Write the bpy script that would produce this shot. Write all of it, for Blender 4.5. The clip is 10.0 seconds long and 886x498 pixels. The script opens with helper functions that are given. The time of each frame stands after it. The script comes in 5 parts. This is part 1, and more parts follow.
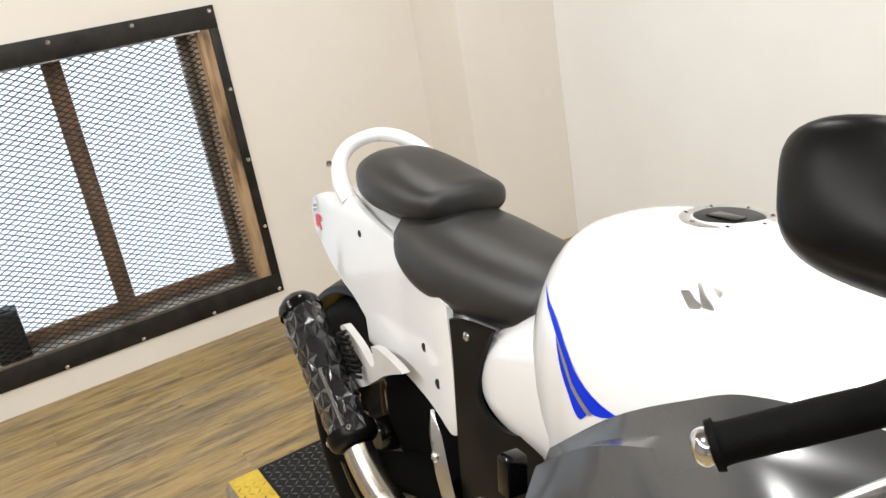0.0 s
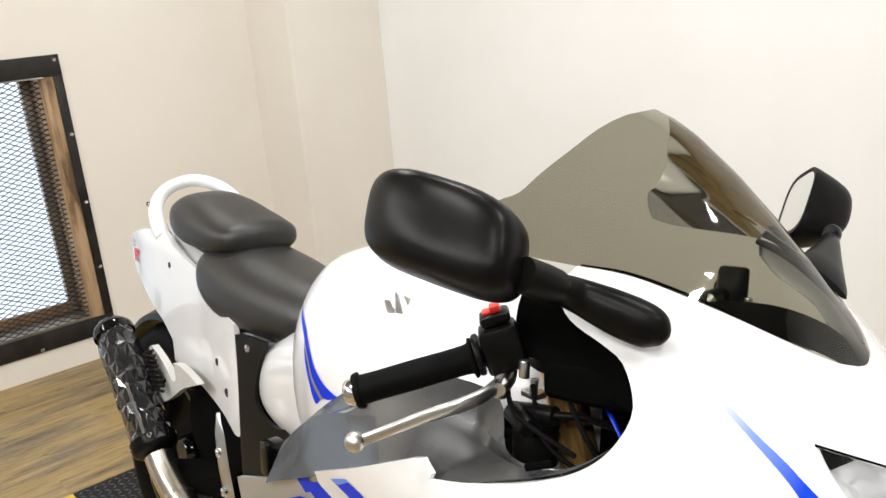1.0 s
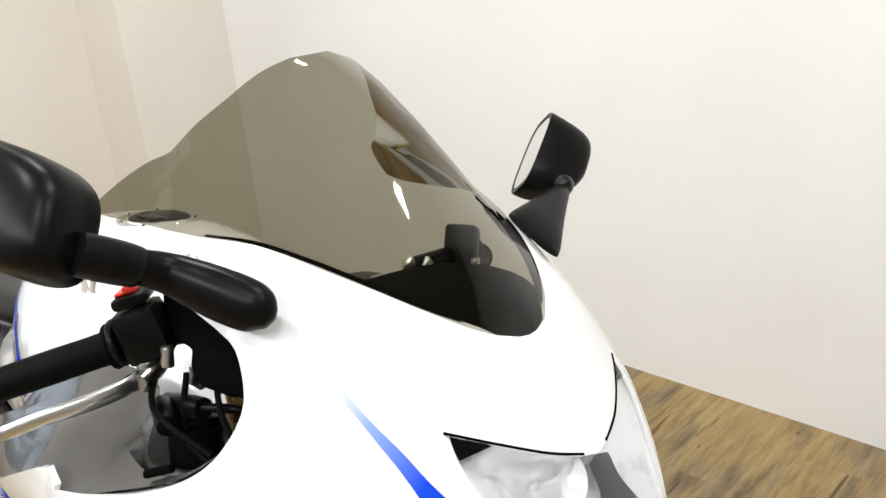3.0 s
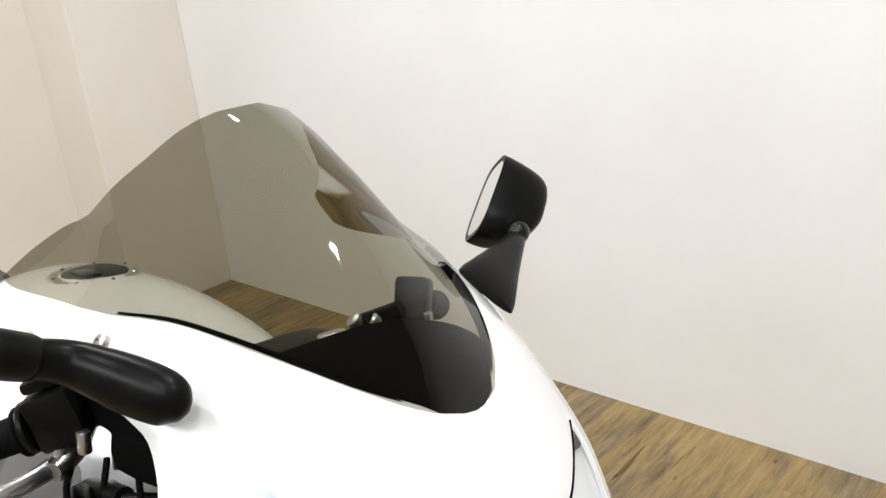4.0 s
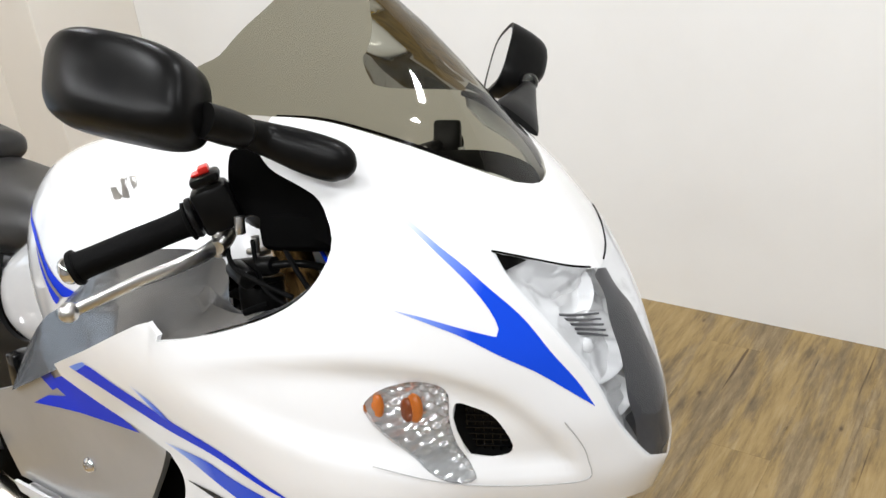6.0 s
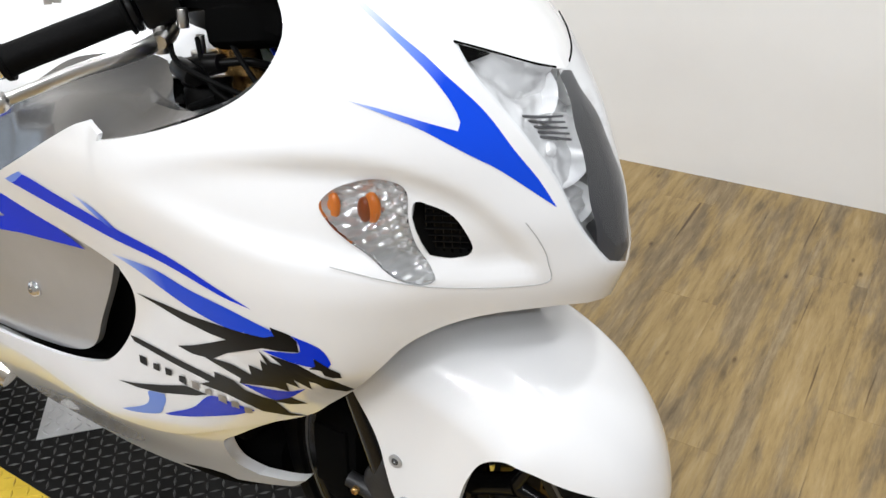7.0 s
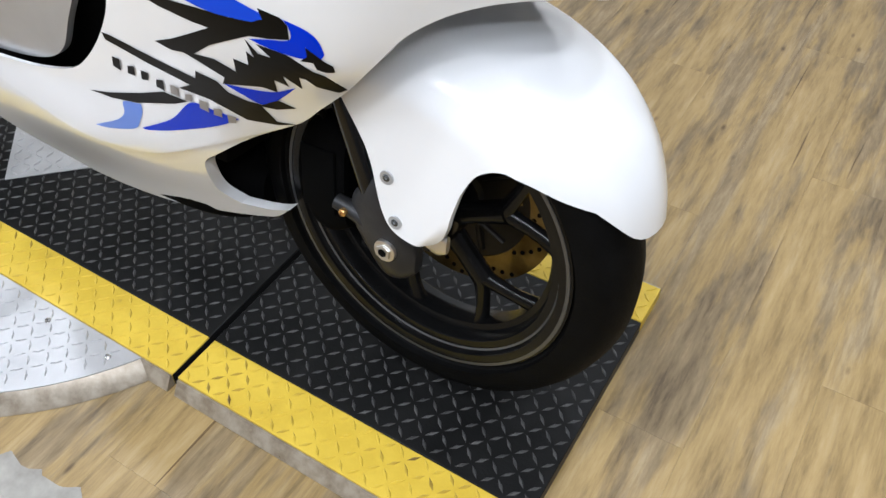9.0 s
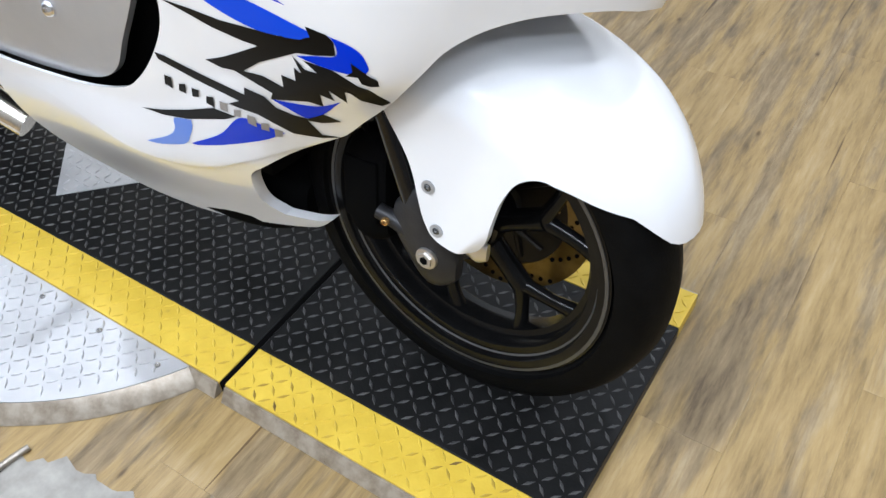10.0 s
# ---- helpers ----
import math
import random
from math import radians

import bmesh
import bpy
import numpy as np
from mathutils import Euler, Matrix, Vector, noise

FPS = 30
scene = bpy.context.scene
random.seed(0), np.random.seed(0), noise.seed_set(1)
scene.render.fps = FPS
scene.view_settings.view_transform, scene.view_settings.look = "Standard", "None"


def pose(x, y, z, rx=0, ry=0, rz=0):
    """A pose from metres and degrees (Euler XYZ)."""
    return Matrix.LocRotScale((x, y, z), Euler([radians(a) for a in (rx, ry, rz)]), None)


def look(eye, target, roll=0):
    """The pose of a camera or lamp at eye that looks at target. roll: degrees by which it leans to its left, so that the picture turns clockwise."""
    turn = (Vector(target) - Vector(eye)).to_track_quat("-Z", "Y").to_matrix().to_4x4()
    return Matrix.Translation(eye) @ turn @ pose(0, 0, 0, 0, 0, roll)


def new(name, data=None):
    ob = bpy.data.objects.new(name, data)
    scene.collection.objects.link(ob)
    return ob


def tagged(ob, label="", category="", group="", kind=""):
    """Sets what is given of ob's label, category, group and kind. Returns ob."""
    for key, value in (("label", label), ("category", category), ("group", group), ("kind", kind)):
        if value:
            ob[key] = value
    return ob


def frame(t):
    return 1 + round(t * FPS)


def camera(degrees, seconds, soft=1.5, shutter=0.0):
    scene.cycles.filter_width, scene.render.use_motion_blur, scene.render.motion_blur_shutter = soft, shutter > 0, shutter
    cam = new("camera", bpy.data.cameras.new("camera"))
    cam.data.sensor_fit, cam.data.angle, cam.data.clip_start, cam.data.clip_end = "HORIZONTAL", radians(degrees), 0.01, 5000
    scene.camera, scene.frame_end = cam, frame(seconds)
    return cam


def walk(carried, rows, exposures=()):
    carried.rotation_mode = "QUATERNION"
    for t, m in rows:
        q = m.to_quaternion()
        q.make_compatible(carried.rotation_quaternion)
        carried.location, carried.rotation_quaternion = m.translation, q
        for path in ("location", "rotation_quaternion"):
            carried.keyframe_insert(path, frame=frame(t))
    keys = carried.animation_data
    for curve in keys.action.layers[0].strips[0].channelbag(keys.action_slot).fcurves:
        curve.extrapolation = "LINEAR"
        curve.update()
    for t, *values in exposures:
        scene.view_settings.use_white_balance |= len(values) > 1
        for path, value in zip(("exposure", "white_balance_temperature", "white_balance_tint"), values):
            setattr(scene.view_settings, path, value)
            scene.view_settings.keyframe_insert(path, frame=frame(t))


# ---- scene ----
cam = camera(56.1, 10.0)
PATH = [
    (0, (1.523, -0.647, 1.389), (-0.12, 0.255, 0.689), -9.9),
    (0.5, (1.729, -0.703, 1.403), (0.164, 0.385, 0.799), -5.2),
    (1, (1.863, -0.682, 1.42), (0.38, 0.517, 0.817), -4.8),
    (1.5, (1.914, -0.587, 1.404), (0.42, 0.573, 0.757), -5.2),
    (2, (1.949, -0.517, 1.376), (0.514, 0.681, 0.663), -4.7),
    (2.5, (1.958, -0.465, 1.366), (0.608, 0.803, 0.611), -6.0),
    (2.7, (1.96, -0.443, 1.367), (0.627, 0.85, 0.624), -5.4),
    (4, (1.938, -0.345, 1.387), (0.647, 1.02, 0.702), -6.0),
    (4.5, (1.93, -0.305, 1.382), (0.664, 1.093, 0.718), -5.1),
    (5, (1.934, -0.356, 1.379), (0.645, 0.996, 0.665), -9.3),
    (5.2, (1.954, -0.44, 1.373), (0.675, 0.935, 0.685), -9.6),
    (6.3, (1.979, -0.685, 1.347), (0.951, 0.77, 0.439), -4.6),
    (6.5, (1.978, -0.686, 1.323), (0.974, 0.758, 0.37), -4.2),
    (7, (1.973, -0.681, 1.276), (1.025, 0.699, 0.182), -4.4),
    (7.5, (1.967, -0.687, 1.237), (1.089, 0.636, 0.021), -3.0),
    (8, (1.956, -0.697, 1.207), (1.136, 0.566, -0.11), -2.5),
    (8.5, (1.958, -0.712, 1.179), (1.185, 0.493, -0.217), -1.7),
    (9, (1.957, -0.726, 1.158), (1.216, 0.435, -0.293), -1.0),
    (9.5, (1.958, -0.743, 1.147), (1.213, 0.425, -0.296), -2.1),
    (10, (1.96, -0.75, 1.174), (1.144, 0.386, -0.255), -3.9),
]
walk(cam, [(t, look(eye, target, roll)) for t, eye, target, roll in PATH],
     exposures=((0.0, 0.05, 6500, 10), (2.5, 0.07, 6350, 10), (4.5, 0.0, 6250, 10), (6.3, -0.03, 6150, 10), (7.2, -0.05, 6050, 10), (8.5, 0.1, 5800, 10), (10.0, 0.28, 5500, 10)))


PANE_GLOW = 1.5
LAMP_C = (1.0, 0.985, 0.955)
LAMPS = ((-0.9, -1.9, 25), (0.4, -2.1, 32), (1.7, -2.2, 38), (3.0, -2.0, 30), (-0.6, 0.4, 17), (0.7, 0.6, 15), (2.0, 0.6, 14), (3.2, 0.3, 14), (1.2, -0.7, 12), (2.5, -0.8, 11))


# ---- light ----
world = bpy.data.worlds.new("world")
scene.world = world
world.use_nodes = True
_bg = world.node_tree.nodes["Background"]
_sky = world.node_tree.nodes.new("ShaderNodeTexSky")
_sky.sky_type, _sky.sun_disc, _sky.sun_elevation, _sky.sun_rotation = "NISHITA", False, radians(35), radians(90)
world.node_tree.links.new(_sky.outputs[0], _bg.inputs[0])
_bg.inputs[1].default_value = 0.1


def area_lamp(name, where, target, sx, sy, watts, colour=(1, 1, 1)):
    d = bpy.data.lights.new(name, "AREA")
    d.shape, d.size, d.size_y, d.energy, d.color = "RECTANGLE", sx, sy, watts, colour
    ob = new(name, d)
    ob.matrix_world = look(where, target)
    return ob


# ---- materials ----
def mat(name, colour=(0.8, 0.8, 0.8), rough=0.5, metal=0.0, coat=0.0, spec=0.5):
    m = bpy.data.materials.new(name)
    m.use_nodes = True
    b = m.node_tree.nodes["Principled BSDF"]
    b.inputs["Base Color"].default_value = (*colour, 1)
    b.inputs["Roughness"].default_value = rough
    b.inputs["Metallic"].default_value = metal
    b.inputs["Coat Weight"].default_value = coat
    b.inputs["Coat Roughness"].default_value = 0.04
    b.inputs["Specular IOR Level"].default_value = spec
    return m


def nd(m, kind, **kw):
    n = m.node_tree.nodes.new(kind)
    for k, v in kw.items():
        n.inputs[k.replace("_", " ")].default_value = v
    return n


def wire(m, a, ao, b, bi):
    m.node_tree.links.new(a.outputs[ao], b.inputs[bi])


def bsdf(m):
    return m.node_tree.nodes["Principled BSDF"]


def coords(m, sx=1, sy=1, sz=1, rot=(0, 0, 0)):
    tc, mp = nd(m, "ShaderNodeTexCoord"), nd(m, "ShaderNodeMapping")
    mp.inputs["Scale"].default_value, mp.inputs["Rotation"].default_value = (sx, sy, sz), rot
    wire(m, tc, "Object", mp, "Vector")
    return mp


def ramp(m, src, out, stops):
    r = nd(m, "ShaderNodeValToRGB")
    els = r.color_ramp.elements
    while len(els) < len(stops):
        els.new(0.5)
    for e, (p, c) in zip(els, stops):
        e.position, e.color = p, (*c, 1)
    wire(m, src, out, r, "Fac")
    return r


def grime(m, scale, stops, rough=None, bump=0.0, bump_scale=None, detail=6, stretch=(1, 1, 1)):
    """Noise-driven colour, roughness and fine relief."""
    mp = coords(m, *stretch)
    n = nd(m, "ShaderNodeTexNoise", Scale=scale, Detail=detail, Roughness=0.6)
    wire(m, mp, 0, n, "Vector")
    wire(m, ramp(m, n, "Fac", stops), 0, bsdf(m), "Base Color")
    if rough:
        mr = nd(m, "ShaderNodeMapRange")
        mr.inputs["To Min"].default_value, mr.inputs["To Max"].default_value = rough
        wire(m, n, "Fac", mr, "Value")
        wire(m, mr, 0, bsdf(m), "Roughness")
    if bump:
        n2 = nd(m, "ShaderNodeTexNoise", Scale=bump_scale or scale * 8, Detail=4)
        wire(m, mp, 0, n2, "Vector")
        bp = nd(m, "ShaderNodeBump", Strength=bump, Distance=0.002)
        wire(m, n2, "Fac", bp, "Height")
        wire(m, bp, 0, bsdf(m), "Normal")
    return m


WALL = grime(mat("wall_paint", rough=0.6), 1.3, [(0.35, (0.82, 0.81, 0.79)), (0.65, (0.86, 0.855, 0.84))], (0.5, 0.65), 0.12, 160)
WALL_CREAM = grime(mat("cream_paint", rough=0.6), 1.3, [(0.35, (0.77, 0.725, 0.655)), (0.65, (0.81, 0.77, 0.705))], (0.5, 0.65), 0.12, 160)
# grey for the unseen walls, chosen to cut fill light and reflections
FILLCUT_WALL = grime(mat("unseen_wall_grey", rough=0.7), 1.3, [(0.35, (0.24, 0.235, 0.23)), (0.65, (0.29, 0.285, 0.28))])
# unseen ceiling, toned dark so that black parts reflect less
CEIL = mat("unseen_ceiling_dark", (0.16, 0.155, 0.15), 0.8)


def wood_floor():
    m = mat("vinyl_plank", rough=0.38, spec=0.4)
    mp = coords(m)
    info = nd(m, "ShaderNodeObjectInfo")

    def vec(op, a, ao, b):
        v = nd(m, "ShaderNodeVectorMath")
        v.operation = op
        wire(m, a, ao, v, 0)
        if isinstance(b, tuple):
            v.inputs[1].default_value = b
        else:
            wire(m, b[0], b[1], v, 1)
        return v
    place = vec("ADD", mp, 0, [info, "Location"])
    shift = vec("ADD", place, 0, [vec("MULTIPLY", info, "Random", (31, 17, 9)), 0])

    def streak(src, sx, sy, detail, rough, warp=0.0):
        n = nd(m, "ShaderNodeTexNoise", Scale=1.0, Detail=detail, Roughness=rough, Distortion=warp)
        wire(m, vec("MULTIPLY", src, 0, (sx, sy, 1)), 0, n, "Vector")
        return n

    def blend(kind, amount, a, ao, b, bo):
        x = nd(m, "ShaderNodeMix")
        x.data_type, x.blend_type = "RGBA", kind
        if isinstance(amount, float):
            x.inputs[0].default_value = amount
        else:
            wire(m, amount, 0, x, 0)
        wire(m, a, ao, x, 6)
        wire(m, b, bo, x, 7)
        return x
    # golden wood with drifts of grey-brown, mottled along the grain
    mottle = streak(shift, 34, 4.2, 7, 0.72, 0.12)
    gold = ramp(m, mottle, "Fac", [(0.35, (0.20, 0.136, 0.056)), (0.46, (0.295, 0.205, 0.082)), (0.56, (0.345, 0.243, 0.102)), (0.67, (0.39, 0.288, 0.140))])
    grey = ramp(m, mottle, "Fac", [(0.33, (0.105, 0.075, 0.040)), (0.45, (0.185, 0.134, 0.070)), (0.55, (0.245, 0.181, 0.096)), (0.68, (0.335, 0.258, 0.148))])
    drift = ramp(m, streak(place, 10, 1.5, 6, 0.66, 0.1), "Fac", [(0.47, (0, 0, 0)), (0.56, (1, 1, 1))])
    base = blend("MIX", drift, gold, 0, grey, 0)
    grain = streak(shift, 95, 7, 5, 0.65)
    fine = ramp(m, grain, "Fac", [(0.30, (0.78, 0.75, 0.70)), (0.50, (0.98, 0.97, 0.96)), (0.70, (1.05, 1.05, 1.05))])
    crack = ramp(m, streak(shift, 48, 1.6, 2, 0.5, 0.25), "Fac", [(0.265, (0.30, 0.24, 0.18)), (0.295, (1, 1, 1))])
    mul = blend("MULTIPLY", 0.9, blend("MULTIPLY", 0.85, base, 2, fine, 0), 2, crack, 0)
    for scale, lo, hi, dark in (((13, 5.5, 1), 0.025, 0.085, (0.33, 0.27, 0.22)), ((5.2, 2.1, 1), 0.015, 0.075, (0.45, 0.38, 0.32))):
        vor = nd(m, "ShaderNodeTexVoronoi", Scale=1.0)
        wire(m, vec("MULTIPLY", shift, 0, scale), 0, vor, "Vector")
        mul = blend("MULTIPLY", 0.85, mul, 2, ramp(m, vor, "Distance", [(lo, dark), (hi, (1, 1, 1))]), 0)
    wire(m, mul, 2, bsdf(m), "Base Color")
    mr = nd(m, "ShaderNodeMapRange")
    mr.inputs["To Min"].default_value, mr.inputs["To Max"].default_value = 0.5, 0.32
    wire(m, grain, "Fac", mr, "Value")
    wire(m, mr, 0, bsdf(m), "Roughness")
    bp = nd(m, "ShaderNodeBump", Strength=0.25, Distance=0.001)
    wire(m, grain, "Fac", bp, "Height")
    wire(m, bp, 0, bsdf(m), "Normal")
    return m


WOODFLOOR = wood_floor()
SUBFLOOR = mat("dark_joint", (0.16, 0.12, 0.07), 0.9)
WORN = grime(mat("worn_grey_floor", rough=0.5), 22, [(0.3, (0.22, 0.205, 0.18)), (0.7, (0.36, 0.34, 0.30))], (0.35, 0.6), 0.3, 120)
BLACKPLATE = grime(mat("black_plate", rough=0.42, spec=0.2), 9, [(0.3, (0.004, 0.004, 0.004)), (0.7, (0.011, 0.0108, 0.0105))], (0.36, 0.52), 0.2, 220)
YELLOWPLATE = grime(mat("yellow_plate", rough=0.45), 14, [(0.26, (0.24, 0.16, 0.04)), (0.36, (0.56, 0.385, 0.032)), (0.7, (0.68, 0.49, 0.05))], (0.35, 0.55), 0.15, 200)
YELLOWLUG = mat("worn_yellow_lug", rough=0.4)
_geo, _mp = nd(YELLOWLUG, "ShaderNodeNewGeometry"), coords(YELLOWLUG)
_nz = nd(YELLOWLUG, "ShaderNodeTexNoise", Scale=3.0, Detail=3)
wire(YELLOWLUG, _mp, 0, _nz, "Vector")
_add = nd(YELLOWLUG, "ShaderNodeMath")
_add.operation = "MULTIPLY_ADD"
_add.inputs[1].default_value = 0.35
wire(YELLOWLUG, _geo, "Random Per Island", _add, 0)
wire(YELLOWLUG, _nz, "Fac", _add, 2)
wire(YELLOWLUG, ramp(YELLOWLUG, _add, 0, [(0.40, (0.16, 0.10, 0.03)), (0.47, (0.40, 0.27, 0.035)), (0.66, (0.62, 0.44, 0.045))]), 0, bsdf(YELLOWLUG), "Base Color")
# lug colour lifted above the black plate to stand in for glints
BLACKLUG = grime(mat("glint_lifted_black_lug", rough=0.3, spec=0.6), 30, [(0.3, (0.030, 0.030, 0.030)), (0.7, (0.10, 0.098, 0.094))], (0.24, 0.42))
ALU = grime(mat("aluminium_plate", metal=1.0, rough=0.4), 18, [(0.3, (0.55, 0.55, 0.56)), (0.7, (0.74, 0.74, 0.75))], (0.3, 0.5), 0.2, 300)
ALUPLATE = grime(mat("aluminium_base", metal=0.55, rough=0.5), 10, [(0.3, (0.50, 0.50, 0.505)), (0.7, (0.64, 0.64, 0.645))], (0.42, 0.58), 0.2, 300)
ALUDULL = grime(mat("dull_aluminium", metal=0.9, rough=0.5), 12, [(0.3, (0.26, 0.23, 0.19)), (0.7, (0.44, 0.40, 0.34))], (0.3, 0.5), 0.2, 200)
STEELBLACK = grime(mat("blackened_steel", metal=0.3, rough=0.5), 12, [(0.35, (0.007, 0.007, 0.007)), (0.6, (0.024, 0.021, 0.019))], (0.35, 0.6), 0.3, 120)
WOODTRIM = grime(mat("rough_timber", rough=0.8), 3.0, [(0.36, (0.10, 0.06, 0.03)), (0.47, (0.30, 0.19, 0.10)), (0.6, (0.46, 0.32, 0.19))], (0.6, 0.9), 0.5, 40, stretch=(6, 6, 1))
MULLION = grime(mat("brown_timber", rough=0.7), 4.0, [(0.35, (0.19, 0.10, 0.05)), (0.6, (0.33, 0.19, 0.10))], (0.5, 0.8), 0.3, 60, stretch=(8, 8, 1))
CHROME = mat("chrome", (0.8, 0.8, 0.8), 0.12, 1.0)
BLACKTHING = mat("black_plastic_box", (0.012, 0.012, 0.013), 0.5)


# ---- mesh helpers ----
def mesh_from(name, verts, faces, smooth=False):
    me = bpy.data.meshes.new(name)
    me.from_pydata([tuple(v) for v in verts], [], [tuple(f) for f in faces])
    me.validate()
    if smooth:
        me.polygons.foreach_set("use_smooth", [True] * len(me.polygons))
    me.update()
    return me


def obj(name, me, material=None, parent=None, label=""):
    ob = new(name, me)
    if material is not None:
        me.materials.clear()
        me.materials.append(material)
    if parent is not None:
        ob.parent = parent
    if label:
        ob["label"] = label
    return ob


def part(name, bm, material, parent, label="", smooth=True):
    bmesh.ops.recalc_face_normals(bm, faces=bm.faces)
    me = bpy.data.meshes.new(name)
    bm.to_mesh(me)
    bm.free()
    if smooth:
        me.polygons.foreach_set("use_smooth", [True] * len(me.polygons))
        me.set_sharp_from_angle(angle=radians(38))
    return obj(name, me, material, parent, label)


def box(lo, hi, bevel=0.0, seg=2):
    bm = bmesh.new()
    bmesh.ops.create_cube(bm, size=1)
    lo, hi = Vector(lo), Vector(hi)
    for v in bm.verts:
        v.co = Vector([(lo[i] + hi[i]) / 2 + v.co[i] * (hi[i] - lo[i]) for i in range(3)])
    if bevel:
        bmesh.ops.bevel(bm, geom=bm.edges[:], offset=bevel, segments=seg, affect="EDGES", profile=0.5)
    return bm


def cyl(a, b, r, r2=None, n=20, bevel=0.0):
    bm = bmesh.new()
    a, b = Vector(a), Vector(b)
    bmesh.ops.create_cone(bm, cap_ends=True, segments=n, radius1=r, radius2=r if r2 is None else r2, depth=(b - a).length)
    m = Matrix.Translation((a + b) / 2) @ (b - a).to_track_quat("Z", "Y").to_matrix().to_4x4()
    if bevel:
        bmesh.ops.bevel(bm, geom=[e for e in bm.edges if len(e.link_faces) == 2 and e.calc_face_angle(0) > 0.9], offset=bevel, segments=2, affect="EDGES", profile=0.5)
    bmesh.ops.transform(bm, matrix=m, verts=bm.verts)
    return bm


def join(*bms):
    out = bms[0]
    for b in bms[1:]:
        tmp = bpy.data.meshes.new("tmp")
        b.to_mesh(tmp)
        b.free()
        out.from_mesh(tmp)
        bpy.data.meshes.remove(tmp)
    return out


def bolt(where, axis, r, h, material, parent, name="bolt"):
    """A domed screw head with a hexagonal socket."""
    w, d = Vector(where), Vector(axis).normalized()
    bm = bmesh.new()
    prof = [(0.0, -h), (r, -h), (r, 0), (r * 0.93, h * 0.45), (r * 0.7, h * 0.8), (r * 0.45, h * 0.95), (r * 0.42, h * 0.2), (0, h * 0.15)]
    n = 14
    rings = []
    for pr, ph in prof:
        rings.append([bm.verts.new((pr * math.cos(2 * math.pi * i / n), pr * math.sin(2 * math.pi * i / n), ph)) for i in range(n)])
    for a, b in zip(rings, rings[1:]):
        for i in range(n):
            bm.faces.new((a[i], a[(i + 1) % n], b[(i + 1) % n], b[i]))
    bmesh.ops.remove_doubles(bm, verts=bm.verts, dist=1e-6)
    bmesh.ops.transform(bm, matrix=Matrix.Translation(w) @ d.to_track_quat("Z", "Y").to_matrix().to_4x4(), verts=bm.verts)
    return part(name, bm, material, parent)


# ---- room ----
XW, YW, XE, YS, ZC = -1.69, 1.64, 4.4, -3.4, 2.75
WY0, WY1, WZ0, WZ1 = -1.35, 0.262, 0.168, 1.222


def structure(name, bm, material, label, smooth=False):
    return tagged(part(name, bm, material, None, smooth=smooth), label, name.split("_")[0], kind="structure")


wall_west = bmesh.new()
for lo, hi in (((XW - 0.2, YS, 0), (XW, WY0, ZC)), ((XW - 0.2, WY1, 0), (XW, YW + 0.2, ZC)), ((XW - 0.2, WY0, 0), (XW, WY1, WZ0)), ((XW - 0.2, WY0, WZ1), (XW, WY1, ZC))):
    wall_west = join(wall_west, box(lo, hi))
structure("wall_west", wall_west, WALL_CREAM, "cream painted wall with a caged window opening")
structure("wall_north", box((XW, YW, 0), (XE, YW + 0.2, ZC)), WALL, "plain white painted wall behind the motorcycle")
structure("wall_chase", box((XW, 1.16, 0), (-1.33, YW, ZC), 0.004), WALL_CREAM, "cream boxed-in corner chase of the wall")
# east and south walls are unseen, added to close the room and limit bounce
structure("wall_east", box((XE, YS, 0), (XE + 0.2, YW + 0.2, ZC)), FILLCUT_WALL, "unseen closing wall, grey to cut fill light")
structure("wall_south", box((XW - 0.2, YS - 0.2, 0), (XE + 0.2, YS, ZC)), FILLCUT_WALL, "unseen closing wall, grey to cut fill light")
structure("ceiling", box((XW - 0.2, YS - 0.2, ZC), (XE + 0.2, YW + 0.2, ZC + 0.15)), CEIL, "unseen ceiling, dark grey to lower fill light")
floor = structure("floor", box((XW - 0.2, YS - 0.2, -0.1), (XE + 0.2, YW + 0.2, -0.004)), SUBFLOOR, "wood-look vinyl plank floor in tan and grey-brown")

# planks run across the room
PW = 0.152
plank_meshes = {}


def plank_mesh(length):
    key = round(length, 3)
    if key not in plank_meshes:
        bm = box((-PW / 2 + 0.0001, -length / 2 + 0.0001, -0.006), (PW / 2 - 0.0001, length / 2 - 0.0001, 0.0), 0.0002, 1)
        me = bpy.data.meshes.new("plank")
        bm.to_mesh(me)
        bm.free()
        me.materials.append(WOODFLOOR)
        plank_meshes[key] = me
    return plank_meshes[key]


def lay_planks():
    x, col = XW - 0.046 + PW / 2, 0
    while x < XE - PW / 2:
        y = YS - (0.0, 0.38, 0.77, 0.19, 0.58)[col % 5] * 1.22
        while y < YW:
            a, b = max(y, YS), min(y + 1.22, YW)
            if b - a > 0.02:
                ob = new("plank", plank_mesh(b - a))
                ob.location = (x, (a + b) / 2, 0)
                ob.parent = floor
            y += 1.22
        x, col = x + PW, col + 1


